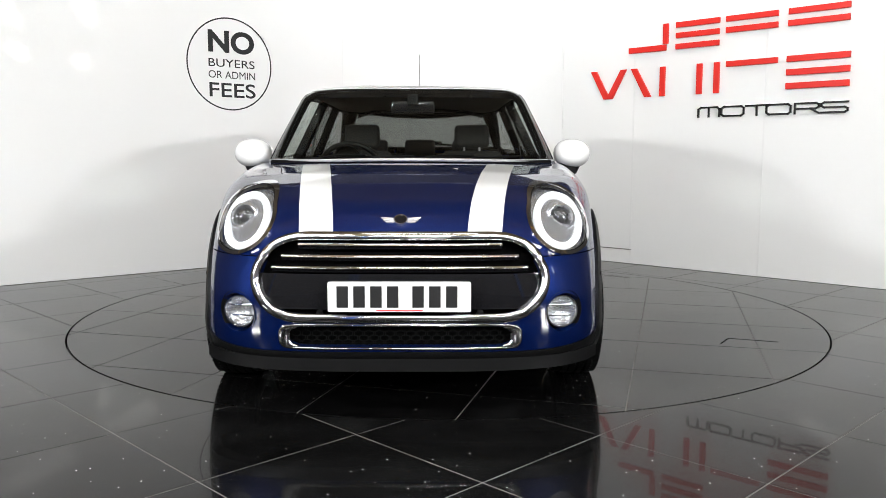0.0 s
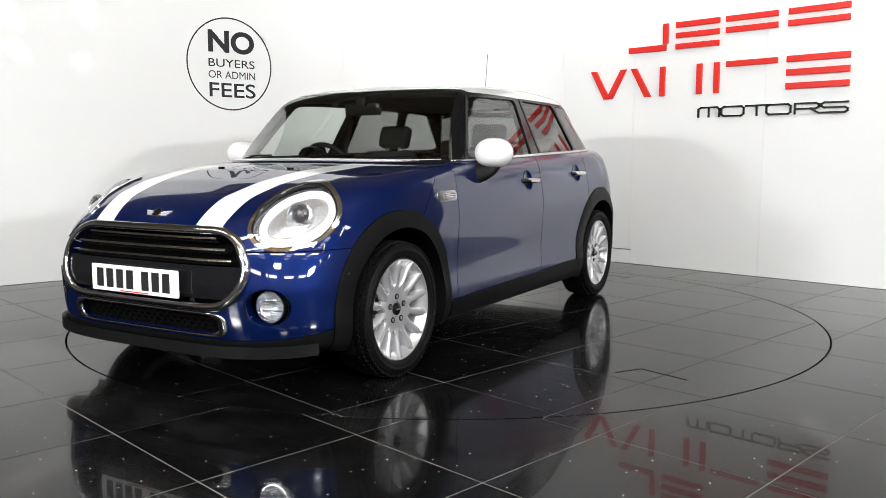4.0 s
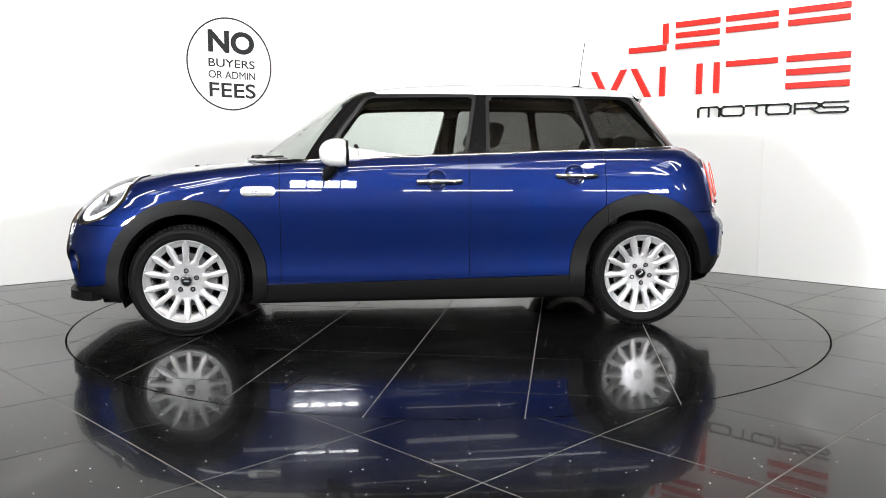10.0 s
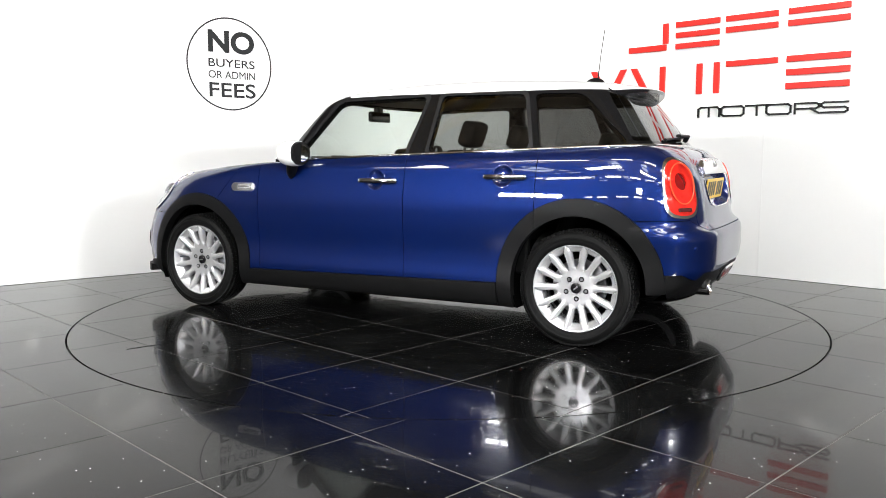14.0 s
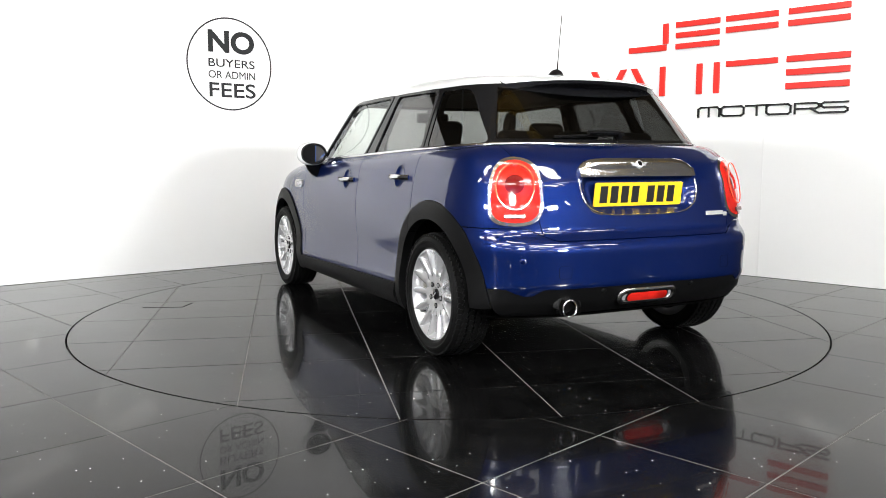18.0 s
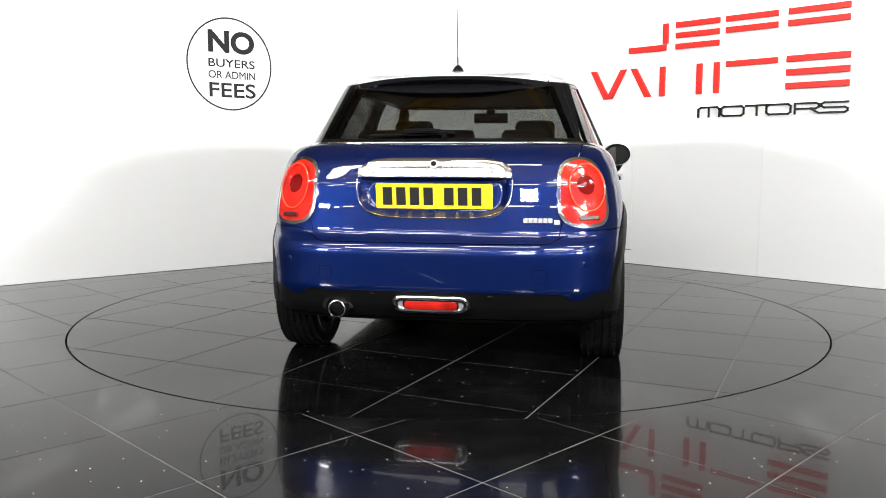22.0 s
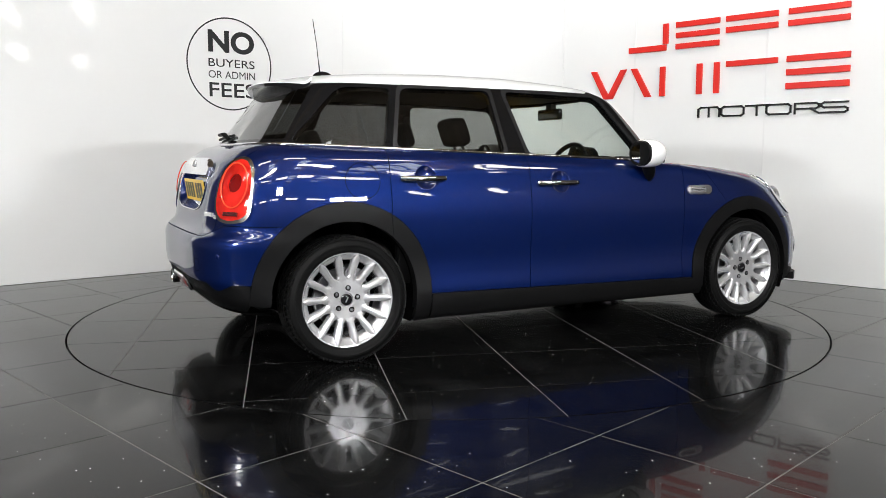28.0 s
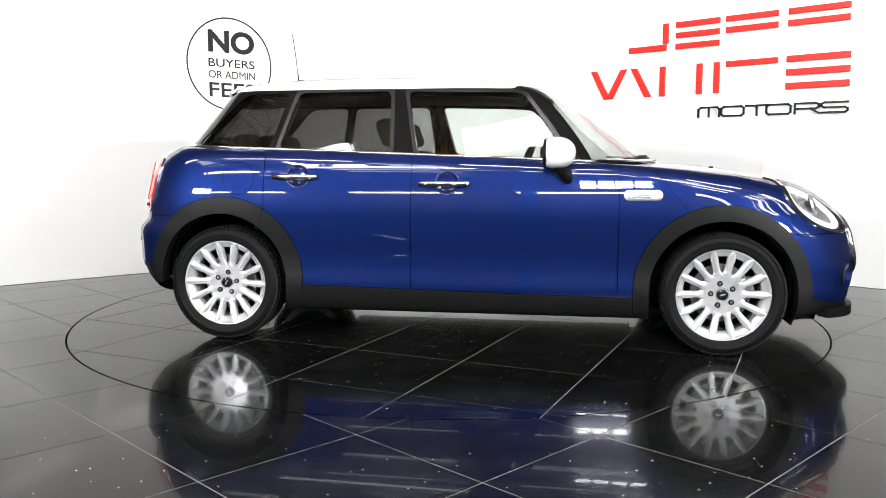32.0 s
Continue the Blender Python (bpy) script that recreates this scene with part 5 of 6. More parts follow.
def build_interior(car):
    dash = part("dashboard", bm_box((0.36, -0.68, 0.62), (0.80, 0.68, 0.925), 0.07, 4), PLASTIC, car, "black dashboard", smooth=40)
    part("instrument_hood", put(bm_lathe([(0.0, 0.03), (0.075, 0.03), (0.085, 0.0), (0.080, -0.06)], 28, "x"), Matrix.Translation((0.40, -0.36, 0.955)) @ Matrix.Rotation(math.pi, 4, "Z")), PLASTIC, dash, smooth=40)
    part("centre_display", put(bm_lathe([(0.0, 0.02), (0.11, 0.02), (0.125, 0.0), (0.12, -0.05)], 36, "x"), Matrix.Translation((0.36, 0, 0.80)) @ Matrix.Rotation(math.pi, 4, "Z")), GLOSS_BLACK, dash, smooth=40)
    m = Matrix.Translation((0.26, -0.36, 0.885)) @ Matrix.Rotation(radians(-66), 4, "Y")
    rim = [m @ Vector((0.180 * math.cos(a), 0.180 * math.sin(a), 0)) for a in [2 * math.pi * k / 40 for k in range(40)]]
    st = part("steering_wheel", bm_sweep(rim, oval(0.015, 0.015, 10), True, [m.to_3x3() @ Vector((0, 0, 1))] * 40), PLASTIC, car, "black steering wheel", smooth=60)
    part("steering_boss", put(bm_lathe([(0.0, 0.02), (0.05, 0.015), (0.07, -0.02), (0.03, -0.09)], 24, "z"), m), PLASTIC, st, smooth=50)
    for a in (0, 180, 270):
        part("steering_spoke", put(bm_box((0.04, -0.022, -0.012), (0.172, 0.022, 0.006), 0.006), m @ Matrix.Rotation(radians(a + 90), 4, "Z")), PLASTIC, st)
    mir = part("interior_mirror", put(bm_box((-0.018, -0.12, -0.035), (0.018, 0.12, 0.035), 0.016, 3), Matrix.Translation((0.40, 0, 1.245))), GLOSS_BLACK, car, "black interior mirror", smooth=50)
    part("mirror_stem", bm_box((0.385, -0.03, 1.255), (0.43, 0.03, 1.315), 0.01), PLASTIC, mir)
    for s in (1, -1):
        seat = part("front_seat", bm_box((-0.28, s * 0.36 - 0.25, 0.26), (0.24, s * 0.36 + 0.25, 0.46), 0.06, 3), FABRIC, car, "charcoal cloth front seat", smooth=40)
        tilt = Matrix.Translation((-0.24, s * 0.36, 0.445)) @ Matrix.Rotation(radians(-20), 4, "Y")
        b = bm_box((-0.06, -0.245, 0.0), (0.06, 0.245, 0.60), 0.055, 4)
        for v in b.verts:
            v.co.y *= 1 - 0.22 * max(v.co.z - 0.35, 0) / 0.25
        part("backrest", put(b, tilt), FABRIC, seat, smooth=40)
        part("headrest", put(bm_box((-0.045, -0.115, 0.63), (0.045, 0.115, 0.785), 0.043, 4), tilt), FABRIC, seat, smooth=40)
        for q in (-0.05, 0.05):
            part("headrest_post", put(bm_box((-0.006, q - 0.006, 0.58), (0.006, q + 0.006, 0.66)), tilt), SATIN, seat)
        # seat belt on the centre pillar
        part("seat_belt", bm_sweep([(-0.33, s * 0.615, 1.24), (-0.32, s * 0.66, 1.05), (-0.34, s * 0.70, 0.75)], [(-0.022, -0.001), (0.022, -0.001), (0.022, 0.001), (-0.022, 0.001)], False, [(0, 1, 0)] * 3), FABRIC, car, "dark seat belt")
        part("door_card", bm_box((-1.0, s * 0.735 - 0.02, 0.35), (0.72, s * 0.735 + 0.02, 0.925), 0.015), PLASTIC, car, "black door lining")
    bench = part("rear_bench", bm_box((-1.15, -0.60, 0.32), (-0.68, 0.60, 0.56), 0.06, 3), FABRIC, car, "charcoal cloth rear bench", smooth=40)
    tilt = Matrix.Translation((-1.12, 0, 0.50)) @ Matrix.Rotation(radians(-20), 4, "Y")
    part("backrest", put(bm_box((-0.06, -0.60, 0.0), (0.06, 0.60, 0.50), 0.05, 3), tilt), FABRIC, bench, smooth=40)
    for y in (-0.36, 0.0, 0.36):
        part("headrest", put(bm_box((-0.04, y - 0.115, 0.52), (0.04, y + 0.115, 0.64), 0.035, 3), tilt), FABRIC, bench, smooth=40)
    part("parcel_shelf", bm_box((-1.62, -0.58, 0.985), (-1.36, 0.58, 1.005), 0.006), PLASTIC, car, "black parcel shelf")


# ---------------------------------------------------------------- the showroom corner
LEFT_P, LEFT_D = Vector((-2.393, 1.776, 0)), Vector((0.7618, 0.6478, 0))
RIGHT_P, RIGHT_D = Vector((2.553, 1.511, 0)), Vector((0.7246, -0.6891, 0))
TURN_R = 2.234
WALL_H = 2.75


def meet(p, d, q, e):
    c = d.x * e.y - d.y * e.x
    return p + d * (((q.x - p.x) * e.y - (q.y - p.y) * e.x) / c)


CORNER = meet(LEFT_P, LEFT_D, RIGHT_P, RIGHT_D)


def wall_frame(p, d):
    """u along the wall, v up, w out of the wall into the room."""
    w = d.cross(Vector((0, 0, 1)))
    m = Matrix((d, Vector((0, 0, 1)), w)).transposed().to_4x4()
    m.translation = p
    return m


FRAME_L, FRAME_R = wall_frame(LEFT_P, LEFT_D), wall_frame(RIGHT_P, RIGHT_D)


BEND = 1.6                                   # radius of the rounded corner


def build_walls():
    half = math.acos(max(-1, min(1, -LEFT_D.dot(RIGHT_D)))) / 2
    back_off = BEND / math.tan(half)
    end_l, start_r = (CORNER - LEFT_P).dot(LEFT_D) - back_off, (CORNER - RIGHT_P).dot(RIGHT_D) + back_off
    for name, m, joints, lo, hi in (("wall_left", FRAME_L, (), -1.62, end_l),
                                    ("wall_right", FRAME_R, (-1.2, 0.0), start_r, 1.20)):
        back = part(name, put(bm_box((lo - 0.0, 0, -0.12), (hi + 0.0, WALL_H, -0.02)), m), SEAMGREY, None)
        tagged(back, "white panelled showroom wall", "wall", kind="structure")
        edges = [lo] + [j for j in joints if lo + 0.1 < j < hi - 0.1] + [hi]
        gap = 0.0005 if name == "wall_left" else 0.002
        for a, b in zip(edges, edges[1:]):
            part("panel", put(bm_box((a + gap, 0.002, -0.0199), (b - gap, WALL_H, 0.0), 0.0015, 1), m), WALLPAINT, back)
        for j in edges[1:-1] if name == "wall_right" else ():
            part("joint_strip", put(bm_box((j - 0.007, 0.002, 0.0003), (j + 0.007, WALL_H, 0.003), 0.001, 1), m), SEAMGREY, back)
    bpy.data.objects["wall_right"]["label"] = "white panelled wall that carries the red sign"
    part("joint_strip", put(bm_box((start_r, 0.128, 0.0003), (-1.19, 0.136, 0.003), 0.001, 1), FRAME_R), GROUT, bpy.data.objects["wall_right"])
    # the rounded corner between them
    n_l = FRAME_L.to_3x3() @ Vector((0, 0, 1))
    p0 = LEFT_P + LEFT_D * end_l
    mid = p0 + n_l * BEND
    a0 = math.atan2((p0 - mid).y, (p0 - mid).x)
    p1 = RIGHT_P + RIGHT_D * start_r
    a1 = math.atan2((p1 - mid).y, (p1 - mid).x)
    bm = bmesh.new()
    rows = []
    for k in range(65):
        a = a0 + (a1 - a0) * k / 64
        rows.append([bm.verts.new((mid.x + r * math.cos(a), mid.y + r * math.sin(a), z)) for r, z in ((BEND, 0.002), (BEND, WALL_H), (BEND + 0.1, WALL_H), (BEND + 0.1, 0.002))])
    for p, q in zip(rows, rows[1:]):
        for i in range(4):
            bm.faces.new([p[i], q[i], q[(i + 1) % 4], p[(i + 1) % 4]])
    bm.faces.new(rows[0][::-1])
    bm.faces.new(rows[-1])
    bmesh.ops.recalc_face_normals(bm, faces=bm.faces[:])
    tagged(part("wall_corner", bm, CORNERPAINT, None, smooth=30), "rounded white corner of the showroom wall", "wall", kind="structure")


def text_mesh(body, width, height, bold=0.0):
    """A word of the built-in font, as a mesh outline stretched to a width and a height, its lower left corner at the origin."""
    cu = bpy.data.curves.new("word", "FONT")
    cu.body, cu.size, cu.extrude, cu.offset = body, 1.0, 0.0, bold
    ob = new("word", cu)
    bpy.context.view_layer.update()
    me = bpy.data.meshes.new_from_object(ob.evaluated_get(bpy.context.evaluated_depsgraph_get()))
    bpy.data.objects.remove(ob)
    bm = bmesh.new()
    bm.from_mesh(me)
    xs, ys = [v.co.x for v in bm.verts], [v.co.y for v in bm.verts]
    for v in bm.verts:
        v.co = Vector(((v.co.x - min(xs)) / (max(xs) - min(xs)) * width, (v.co.y - min(ys)) / (max(ys) - min(ys)) * height, 0))
    return bm


def build_signs():
    sign = part("wall_sign", put(bm_lathe([(0.391, 0.0004), (0.391, 0.0022), (0.403, 0.0022), (0.403, 0.0004)], 96, "z"), FRAME_L @ Matrix.Translation((0.614, 1.790, 0))), VINYL, None)
    tagged(sign, "round dark grey sign saying no buyers or admin fees", "sign")
    for word, u0, u1, v0, v1, bold in (("NO", 0.410, 0.848, 1.884, 2.079, 0.035), ("BUYERS", 0.410, 0.848, 1.762, 1.832, 0.004),
                                       ("OR ADMIN", 0.408, 0.852, 1.664, 1.728, 0.0), ("FEES", 0.412, 0.852, 1.500, 1.626, 0.010)):
        bm = text_mesh(word, u1 - u0, v1 - v0, bold)
        part("sign_word", put(bm, FRAME_L @ Matrix.Translation((u0, v0, 0.0016))), VINYL, sign, "dark grey lettering " + word)
    # the large sign: red bars in two rows, black word below
    big = part("raised_sign", put(bm_box((-1.255, 1.905, 0.001), (-0.885, 1.955, 0.022), 0.003), FRAME_R), RED_ACRYLIC, None)
    tagged(big, "raised red bar sign with the black word motors below", "sign")

    def bar(u0, v0, u1, v1):
        part("sign_bar", put(bm_box((u0, v0, 0.001), (u1, v1, 0.022), 0.003), FRAME_R), RED_ACRYLIC, big)
    part("sign_bar", put(bm_box((-0.918, 1.960, 0.001), (-0.868, 2.134, 0.022), 0.003), FRAME_R), RED_ACRYLIC, big)
    top = [(-0.795, -0.40, 3), (-0.345, 0.085, 2), (0.165, 0.622, 2)]
    for u0, u1, k in top:
        for v in (2.088, 1.998, 1.905)[:k]:
            bar(u0, v, u1, v + 0.046)
    for u0, u1 in ((-0.938, -0.888), (-0.592, -0.542), (-0.438, -0.388)):
        bar(u0, 1.512, u1, 1.768)
    bar(-0.332, 1.722, 0.095, 1.768)
    for v in (1.722, 1.618, 1.512):
        bar(0.165, v, 0.640, v + 0.048)
    for k, (a, b) in enumerate(((-1.655, -1.490), (-1.440, -1.275), (-1.230, -1.065))):
        o = [(a, 1.770), (a + 0.060, 1.770), (b + 0.045, 1.512), (b - 0.02, 1.512)]
        if k == 1:
            o = [(2 * -1.3575 - u, v) for u, v in o][::-1]
        part("sign_bar", put(bm_prism(o[::-1], 0.021, Matrix.Translation((0, 0, 0.001)), 0.003), FRAME_R), RED_ACRYLIC, big)
    # black word in broad strokes
    strokes = {
        "M": [[(0, 0), (0, 0.8), (0.2, 1), (1.55, 1), (1.75, 0.8), (1.75, 0)], [(0.88, 1), (0.88, 0)]],
        "O": [[(0.2, 0), (0, 0.2), (0, 0.8), (0.2, 1), (1.6, 1), (1.8, 0.8), (1.8, 0.2), (1.6, 0), (0.2, 0)]],
        "T": [[(0, 1), (1.7, 1)], [(0.85, 1), (0.85, 0)]],
        "R": [[(0, 0), (0, 1), (1.5, 1), (1.7, 0.85), (1.7, 0.6), (1.5, 0.45), (0, 0.45)], [(1.1, 0.45), (1.7, 0)]],
        "S": [[(1.8, 1), (0.2, 1), (0, 0.85), (0, 0.65), (0.2, 0.5), (1.6, 0.5), (1.8, 0.35), (1.8, 0.15), (1.6, 0), (0, 0)]],
    }
    starts = [-0.565, -0.360, -0.150, 0.020, 0.245, 0.445]
    H, TH = 0.076, 0.0075
    for ch, u in zip("MOTORS", starts):
        bm = bmesh.new()
        k = 0.192 / 1.8
        for line in strokes[ch]:
            for (a, b), (c, d) in zip(line, line[1:]):
                p, q = Vector((u + a * k, 1.320 + b * H)), Vector((u + c * k, 1.320 + d * H))
                w = (q - p).normalized() * TH
                nrm = Vector((-w.y, w.x))
                o = [p - w - nrm, q + w - nrm, q + w + nrm, p - w + nrm]
                lo = [bm.verts.new((x.x, x.y, 0.001)) for x in o]
                hi = [bm.verts.new((x.x, x.y, 0.016)) for x in o]
                bm.faces.new(hi)
                for i in range(4):
                    bm.faces.new([lo[i], lo[(i + 1) % 4], hi[(i + 1) % 4], hi[i]])
        part("sign_letter", put(bm, FRAME_R), BLACK_ACRYLIC, big, "black letter " + ch)


# ---------------------------------------------------------------- floor
def flat_sheet(pts, n):
    """A square of n x n small quads between four corners."""
    a, b, c, d = [np.array(p) for p in pts]
    g = np.linspace(0, 1, n + 1)
    v = np.array([(a * (1 - s) + b * s) * (1 - t) + (d * (1 - s) + c * s) * t for t in g for s in g])
    v = np.column_stack([v, np.zeros(len(v))])
    q = [[j * (n + 1) + i, j * (n + 1) + i + 1, (j + 1) * (n + 1) + i + 1, (j + 1) * (n + 1) + i] for j in range(n) for i in range(n)]
    return Sheet(v, np.tile([0.0, 0.0, 1.0], (len(v), 1)), q)


def tile_grid(angle, off_a, off_b, reach, keep, parent, hole=None, inside=None, size=0.605, joint=0.0022):
    """Square tiles in a turned grid; whole ones share one mesh, those at the round joint are cut to it."""
    a = radians(angle)
    ea, eb = np.array([math.cos(a), math.sin(a)]), np.array([-math.sin(a), math.cos(a)])
    whole = None
    s = size - 2 * joint
    for i in range(-reach, reach):
        for j in range(-reach, reach):
            o = ea * (off_a + i * size + joint) + eb * (off_b + j * size + joint)
            c = [o, o + ea * s, o + ea * s + eb * s, o + eb * s]
            mid = o + (ea + eb) * s / 2
            if not keep(mid):
                continue
            far, near = max(np.hypot(*p) for p in c), np.hypot(*mid) - 0.43
            lim = hole or inside
            clear = near > lim if hole else far < lim
            if clear:
                if whole is None:
                    whole = bm_box((-s / 2, -s / 2, -0.012), (s / 2, s / 2, 0), 0.0012, 1)
                    ob = part("tile", whole, GRANITE, parent)
                    whole = ob.data
                else:
                    ob = new("tile", whole)
                    ob.parent = parent
                ob.matrix_basis = pose(mid[0], mid[1], 0, 0, 0, angle)
            else:
                sh = flat_sheet(c, 22)
                r = np.hypot(sh.v[:, 0], sh.v[:, 1])
                low, high = sh.cut(r - lim)
                sh = high if hole else low
                if len(sh.polys) > 3:
                    sheet_part("tile", sh, GRANITE, parent, flange=0.012)


def build_floor():
    m = bmesh.new()
    ring = [(r * math.cos(a), r * math.sin(a)) for r in (TURN_R + 0.004,) for a in [2 * math.pi * k / 128 for k in range(128)]]
    outer = [(11 * math.cos(2 * math.pi * k / 128), -2 + 11 * math.sin(2 * math.pi * k / 128)) for k in range(128)]
    vi, vo = [m.verts.new((x, y, -0.0012)) for x, y in ring], [m.verts.new((x, y, -0.0012)) for x, y in outer]
    for k in range(128):
        m.faces.new([vi[k], vo[k], vo[(k + 1) % 128], vi[(k + 1) % 128]])
    floor = part("floor", m, GROUT, None)
    tagged(floor, "polished black granite tile floor with pale joints", "floor", kind="structure")
    n_l, n_r = FRAME_L.to_3x3() @ Vector((0, 0, 1)), FRAME_R.to_3x3() @ Vector((0, 0, 1))

    def keep(p):
        q = Vector((p[0], p[1], 0))
        return (q - LEFT_P).dot(n_l) > -0.35 and (q - RIGHT_P).dot(n_r) > -0.35 and p[1] > -5.6 and abs(p[0]) < 4.4 and np.hypot(*p) > TURN_R - 0.44
    # joints: (y + x)/sqrt2 = -1.925 + 0.605 k and (y - x)/sqrt2 = -2.075 + 0.605 k
    tile_grid(45, -1.925, -2.075, 14, keep, floor, hole=TURN_R + 0.004)
    pit = part("turntable_pit", bm_lathe([(TURN_R + 0.004, -0.0015), (TURN_R + 0.004, -0.05), (TURN_R - 0.05, -0.05)], 128, "z"), GAPDARK, floor)
    table = part("turntable", bm_lathe([(0.0, -0.0012), (TURN_R - 0.006, -0.0012), (TURN_R - 0.006, -0.04), (0.0, -0.04)], 128, "z"), GROUT, None)
    tagged(table, "round turntable of polished black granite tiles", "turntable")
    # grid in the table's own space; its x is the car's forward way
    # the edge of a small lift-out lid
    for (x0, y0), (x1, y1) in (((0.705, 1.945), (0.615, 1.712)), ((0.615, 1.712), (0.741, 1.630))):
        a, b = Vector((x0 + CAR_OFF[0], y0 + CAR_OFF[1], 0.0006)), Vector((x1 + CAR_OFF[0], y1 + CAR_OFF[1], 0.0006))
        part("lid_joint", bm_sweep([a, b], [(-0.004, -0.001), (0.004, -0.001), (0.004, 0.0004), (-0.004, 0.0004)], False, [(0, 0, 1)] * 2), GAPDARK, table)
    tile_grid(74.3, TABLE_A, TABLE_B, 6, lambda p: np.hypot(*p) < TURN_R + 0.40, table, inside=TURN_R - 0.006)
    return table


CAR_OFF = (0.230, -0.200)
_a = radians(74.3)
# joints in car space: along 74.3 deg the cross offset is 0.265 + 0.605 k, along 164.3 deg it is 1.075 + 0.605 k
TABLE_B = 0.265 + (-math.sin(_a) * CAR_OFF[0] + math.cos(_a) * CAR_OFF[1])
TABLE_A = -1.075 + (math.cos(_a) * CAR_OFF[0] + math.sin(_a) * CAR_OFF[1])


# ---------------------------------------------------------------- the hall behind the camera, seen in reflections
def build_hall():
    for name, lo, hi in (("wall_back", (-9, -11.2, 0), (9, -11, 5.4)), ("wall_hall_left", (-9.2, -11.2, 0), (-9, 6, 5.4)), ("wall_hall_right", (9, -11.2, 0), (9.2, 6, 5.4)), ("wall_far", (-9, 6, 0), (9, 6.2, 5.4))):
        tagged(part(name, bm_box(lo, hi), HALLWALL, None), "plain painted hall wall", "wall", kind="structure")
    tagged(part("ceiling", bm_box((-9.2, -11.2, 5.4), (9.2, 6.2, 5.5)), HALLROOF, None), "brown lined hall roof", "ceiling", kind="structure")
    slab = bmesh.new()
    for x0, x1, y0, y1 in ((-9, 9, -11, -5.3), (-9, -4.2, -5.3, 6), (4.2, 9, -5.3, 6)):
        slab.faces.new([slab.verts.new((x, y, -0.0006)) for x, y in ((x0, y0), (x1, y0), (x1, y1), (x0, y1))])
    tagged(part("hall_floor", slab, GRANITE, None), "dark hall floor", "floor", kind="structure")
    for x in (-6.0, -1.2, 3.6):
        tagged(part("steel_column", bm_box((x, -8.7, 0), (x + 0.22, -8.48, 5.4), 0.01), BLUESTEEL, None), "blue painted steel column", "column", group="hall columns")
    for x in (-6.5, -2.2, 2.2, 6.5):
        for y in (-9.4, -6.4):
            k = part("rooflight", bm_box((x - 0.5, y - 1.0, 5.385), (x + 0.5, y + 1.0, 5.40)), SKYLIGHT, None)
            for q in (-0.5, 0.0, 0.5):
                part("rib", bm_box((x - 0.52, y + q - 0.04, 5.33), (x + 0.52, y + q + 0.04, 5.384), 0.004), STEEL, k)
            tagged(k, "pale translucent rooflight sheet in the hall roof", "rooflight", group="rooflights")
    for y in (-9.0, -6.6, -4.2, -1.8):
        truss = part("roof_truss", bm_box((-9, y, 4.92), (9, y + 0.14, 5.06), 0.01), YELLOW, None)
        tagged(truss, "yellow painted steel roof truss with slanting braces", "truss", group="roof trusses")
        part("lower_chord", bm_box((-9, y + 0.02, 4.20), (9, y + 0.12, 4.30), 0.01), YELLOW, truss)
        for k in range(12):
            x0, up = -9 + 1.5 * k, k % 2
            line = [(x0, y + 0.07, 4.25 if up else 4.98), (x0 + 1.5, y + 0.07, 4.98 if up else 4.25)]
            part("brace", bm_sweep(line, [(-0.035, -0.035), (0.035, -0.035), (0.035, 0.035), (-0.035, 0.035)], False, [(0, 1, 0)] * 2), YELLOW, truss)
    tagged(part("crane_beam", bm_box((-9, -8.42, 3.55), (9, -8.22, 3.95), 0.01), BLUESTEEL, None), "blue painted crane beam along the hall", "beam")
    # rows of closed opal lamps under the roof
    for x, y, z, turn, length, width in BATTENS:
        at = pose(x, y, z, 0, 0, turn)
        tray = part("batten_lamp", put(bm_box((-length / 2 - 0.04, -0.10, 0.07), (length / 2 + 0.04, 0.10, 0.12), 0.006), at), SATIN, None)
        tagged(tray, "long opal batten lamp hung under the hall roof", "lamp", group="batten lamps")
        part("cover", put(bm_box((-length / 2, -width / 2, -0.06), (length / 2, width / 2, 0.07), 0.02), at), OPAL, tray, "glowing opal cover", smooth=40)
        for q in (-1, 1):
            part("suspension_rod", put(bm_box((q * length * 0.4 - 0.008, -0.008, 0.12), (q * length * 0.4 + 0.008, 0.008, 5.4 - z)), at), STEEL, tray)
    for x, y, z, length, turn, watts in LAMPS:
        at = pose(x, y, z, 0, 0, turn) @ Matrix.Rotation(radians(58 if turn else 0), 4, "X")
        h = part("ceiling_lamp", put(bm_box((-length / 2 - 0.03, -0.18, 0.012), (length / 2 + 0.03, 0.18, 0.07), 0.006), at), SATIN, None)
        for q in (-1, 1):
            part("suspension_wire", put(bm_box((q * length * 0.4 - 0.003, -0.003, 0.03), (q * length * 0.4 + 0.003, 0.003, 5.4 - z)), pose(x, y, z, 0, 0, turn)), STEEL, h)
        tagged(h, "long white strip lamp hung from the roof", "lamp", group="ceiling lamps")
        lamp = area_lamp("strip_light", (x, y, z), (x, y, 0), length, 0.30, watts)
        lamp.matrix_basis = at
        # unseen fill light added to brighten the roof and trusses for reflections
        up = area_lamp("strip_uplight", (x, y, z + 0.22), (x, y, 9), length, 0.30, watts * 0.3)
        up.matrix_basis = pose(x, y, z + 0.22, 180, 0, -turn)


def beside_wall(m, u, w, z):
    p = m @ Vector((u, z, w))
    return p.x, p.y, p.z


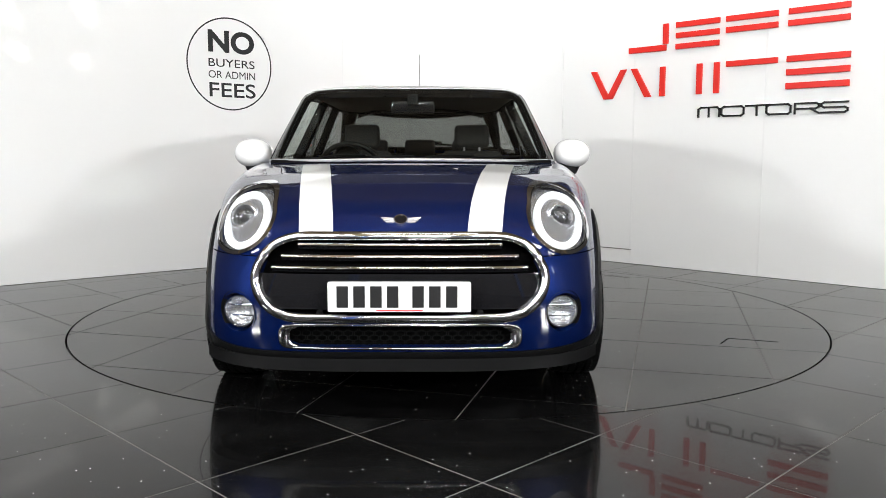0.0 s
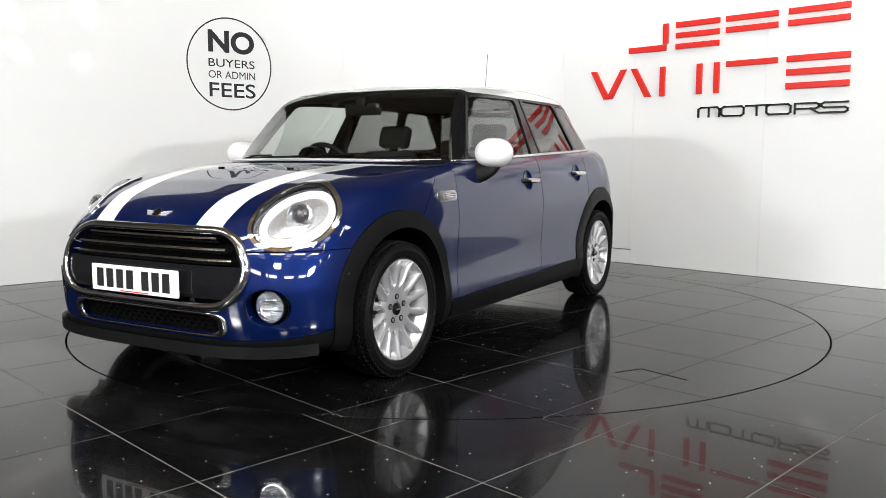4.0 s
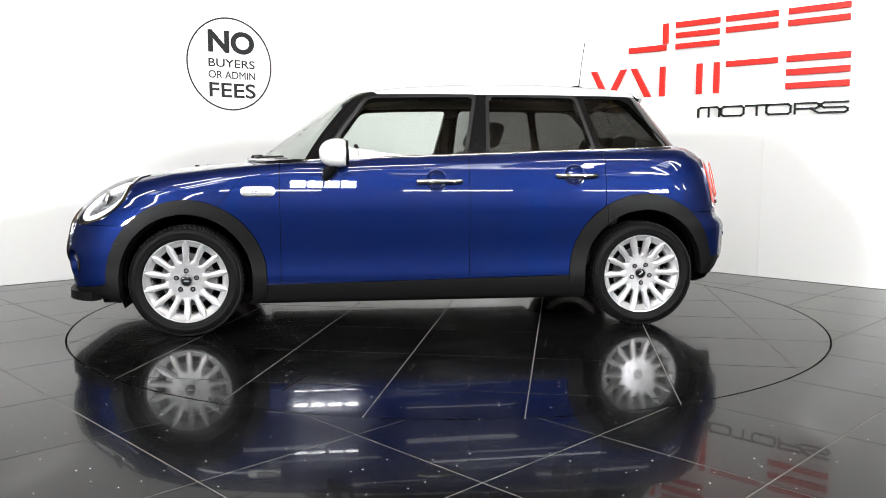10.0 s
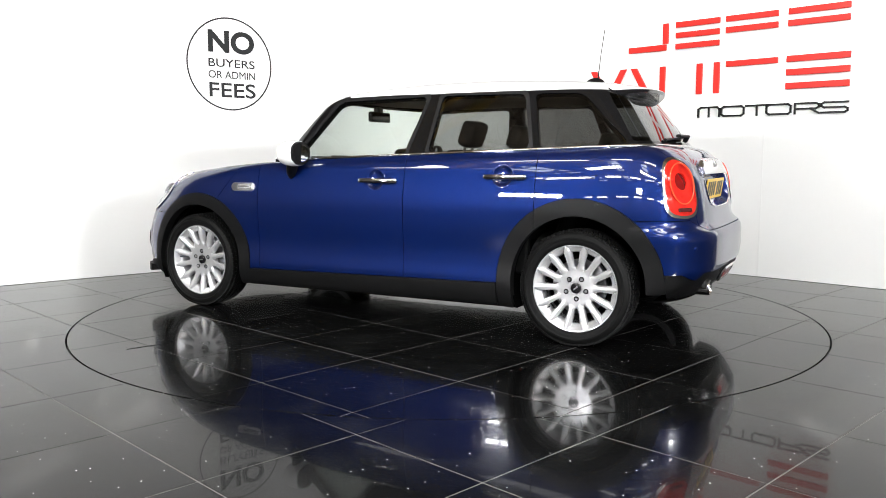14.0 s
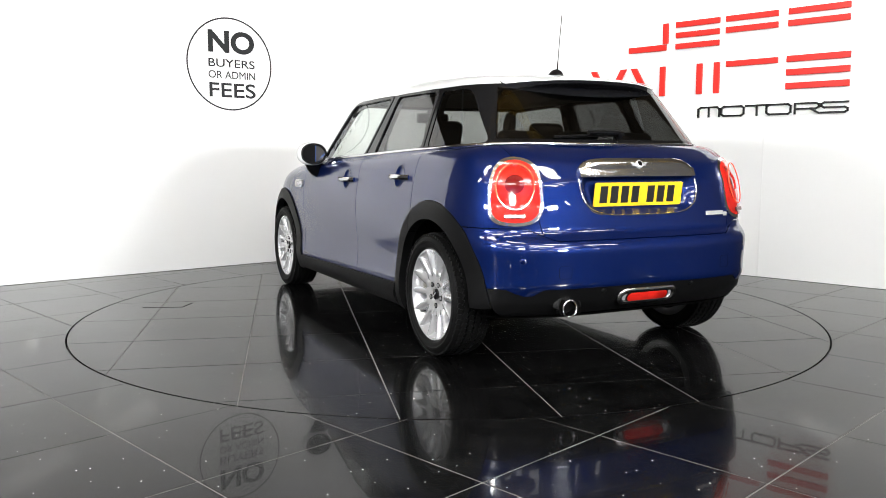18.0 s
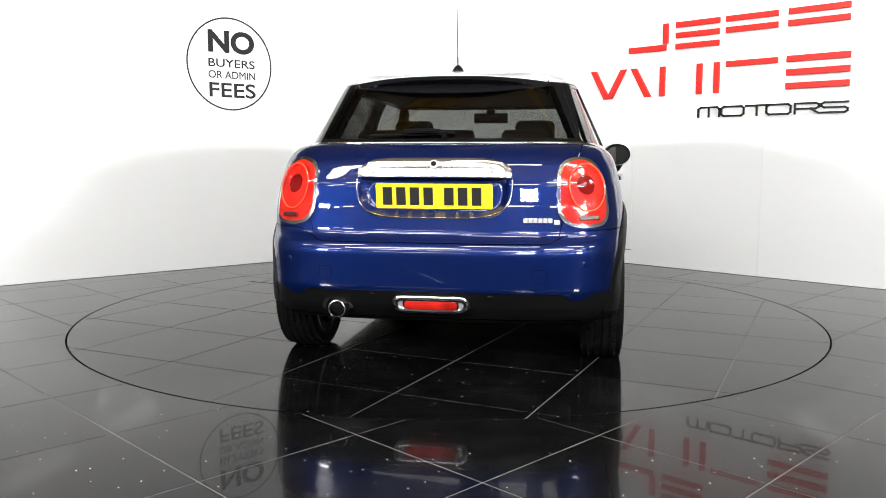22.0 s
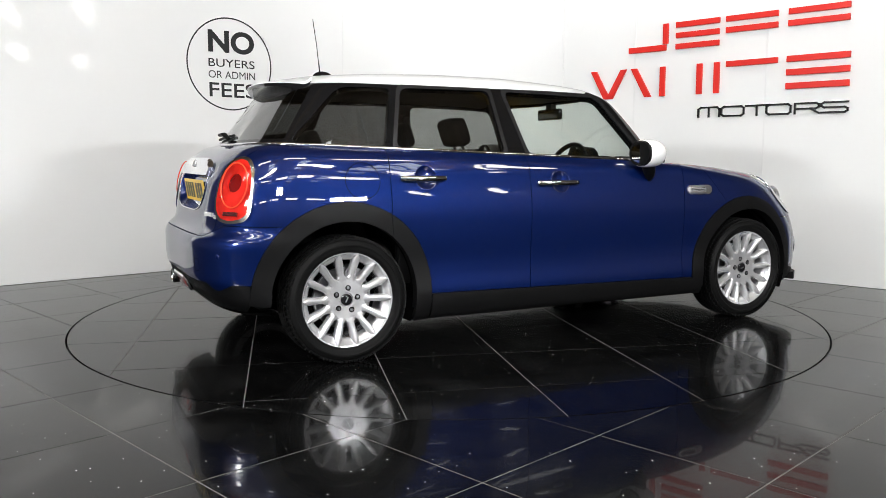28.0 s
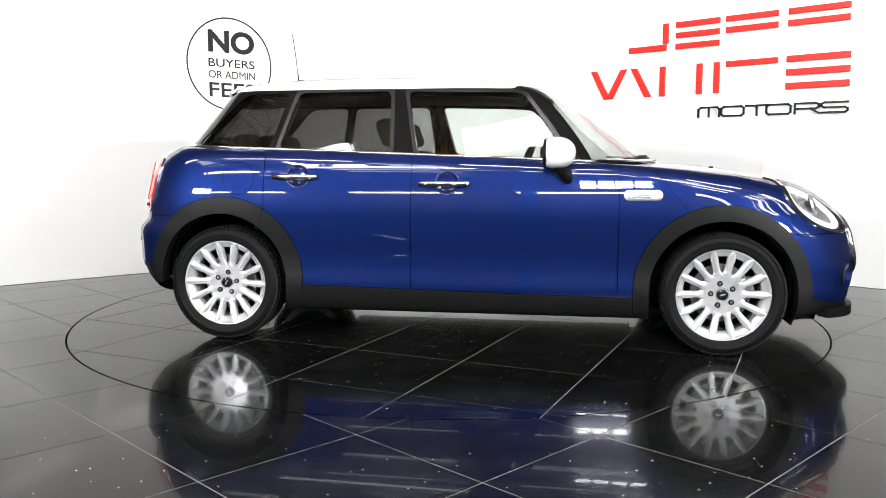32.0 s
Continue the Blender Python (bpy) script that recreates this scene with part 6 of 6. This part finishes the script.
# strips along the two walls, and two across the hall
LAMPS = [(*beside_wall(FRAME_L, -0.5, 0.6, 3.5), 2.4, 40.4, 9), (*beside_wall(FRAME_L, 2.0, 0.6, 3.5), 2.0, 40.4, 24),
         (*beside_wall(FRAME_R, -1.8, 0.6, 3.5), 2.0, -43.6, 24), (*beside_wall(FRAME_R, 0.4, 0.6, 3.5), 2.4, -43.6, 32),
         (-2.3, -5.2, 4.1, 2.4, 0, 95), (2.3, -5.2, 4.1, 2.4, 0, 95)]
FLOODS = [(-5.8, -6.3, 2.5, 460), (0.2, -8.1, 3.3, 230), (5.8, -7.3, 2.6, 500)]
# place, turn and length of the opal lamps
BATTENS = [(x, y, 4.05, 0, 1.5, 0.28) for y in (-3.3, -6.6) for x in (-5.4, -2.7, 0.0, 2.7, 5.4)] + [(x, -10.2, 3.4, 0, 2.0, 0.28) for x in (-7.0, -3.6, -0.6, 2.9, 6.4)]
BATTENS += [(x, -8.9, 4.0, 0, 1.2, 0.28) for x in (-5.2, -1.9, 1.2, 4.6)]
BATTENS += [(4.75, -4.93, 3.5, -30, 1.6, 0.06), (4.7, -3.45, 3.5, -26, 1.6, 0.06), (7.9, -7.2, 3.25, -26, 1.6, 0.07), (8.2, -5.8, 3.05, -24, 1.4, 0.12)]



def build_floods():
    """Unseen broad lamps added to light the car and walls, turned to the turntable."""
    for x, y, z, watts in FLOODS:
        aim = look((x, y, z), (0.0, 0.4, 0.9))
        h = part("flood_lamp", put(bm_box((-0.50, -0.20, 0.012), (0.50, 0.20, 0.07), 0.01), aim), SATIN, None)
        tagged(h, "unseen broad flood lamp added to light the car and walls", "lamp", group="flood lamps")
        # bars added to split the lamp's reflection in the paint into stripes
        for q in (-0.25, 0.0, 0.25):
            part("guard_bar", put(bm_box((q - 0.025, -0.20, -0.07), (q + 0.025, 0.20, -0.05), 0.004), aim), STEEL, h)
        part("bracket", bm_box((x - 0.03, y - 0.10, z + 0.05), (x + 0.03, y - 0.04, 5.4), 0.004), STEEL, h)
        area_lamp("flood_light", (x, y, z), (0.0, 0.4, 0.9), 0.95, 0.36, watts)


# ---------------------------------------------------------------- build
build_walls()
build_signs()
build_hall()
build_floods()
the_car = build_car()
the_table = build_floor()

TURNS = [(0, 0.63), (0.25, -0.07), (0.5, -1.04), (0.75, -2.27), (1, -3.76), (1.25, -5.49), (1.5, -7.45), (2, -11.87), (2.5, -16.17), (3, -20.68),
         (3.5, -25.14), (4.5, -34.16), (5.5, -43.07), (6.5, -51.86), (7.5, -60.8), (8.5, -69.59), (9.5, -78.09), (10.5, -86.41), (11.5, -94.85),
         (12.5, -103.8), (13.5, -112.8), (14.5, -121.75), (15.5, -130.7), (16.5, -139.65), (17.5, -148.6), (18.5, -157.45), (19.5, -166.44),
         (20.5, -175.61), (21.5, -184.81), (22.5, -193.93), (23.5, -203.06), (24.5, -212.16), (25.5, -220.97), (26.5, -229.55), (27.5, -238.31),
         (28.5, -247.26), (29.5, -256.28), (30.5, -265.27), (31.5, -274.11), (32, -278.43)]


def motions():
    car_rows, table_rows = [], []
    for t, deg in TURNS:
        a = radians(deg - 90)
        x = math.cos(a) * CAR_OFF[0] - math.sin(a) * CAR_OFF[1]
        y = math.sin(a) * CAR_OFF[0] + math.cos(a) * CAR_OFF[1]
        car_rows.append((t, pose(x, y, 0, 0, 0, deg - 90)))
        table_rows.append((t, pose(0, 0, 0, 0, 0, deg - 90)))
    walk(the_car, car_rows)
    walk(the_table, table_rows)


motions()
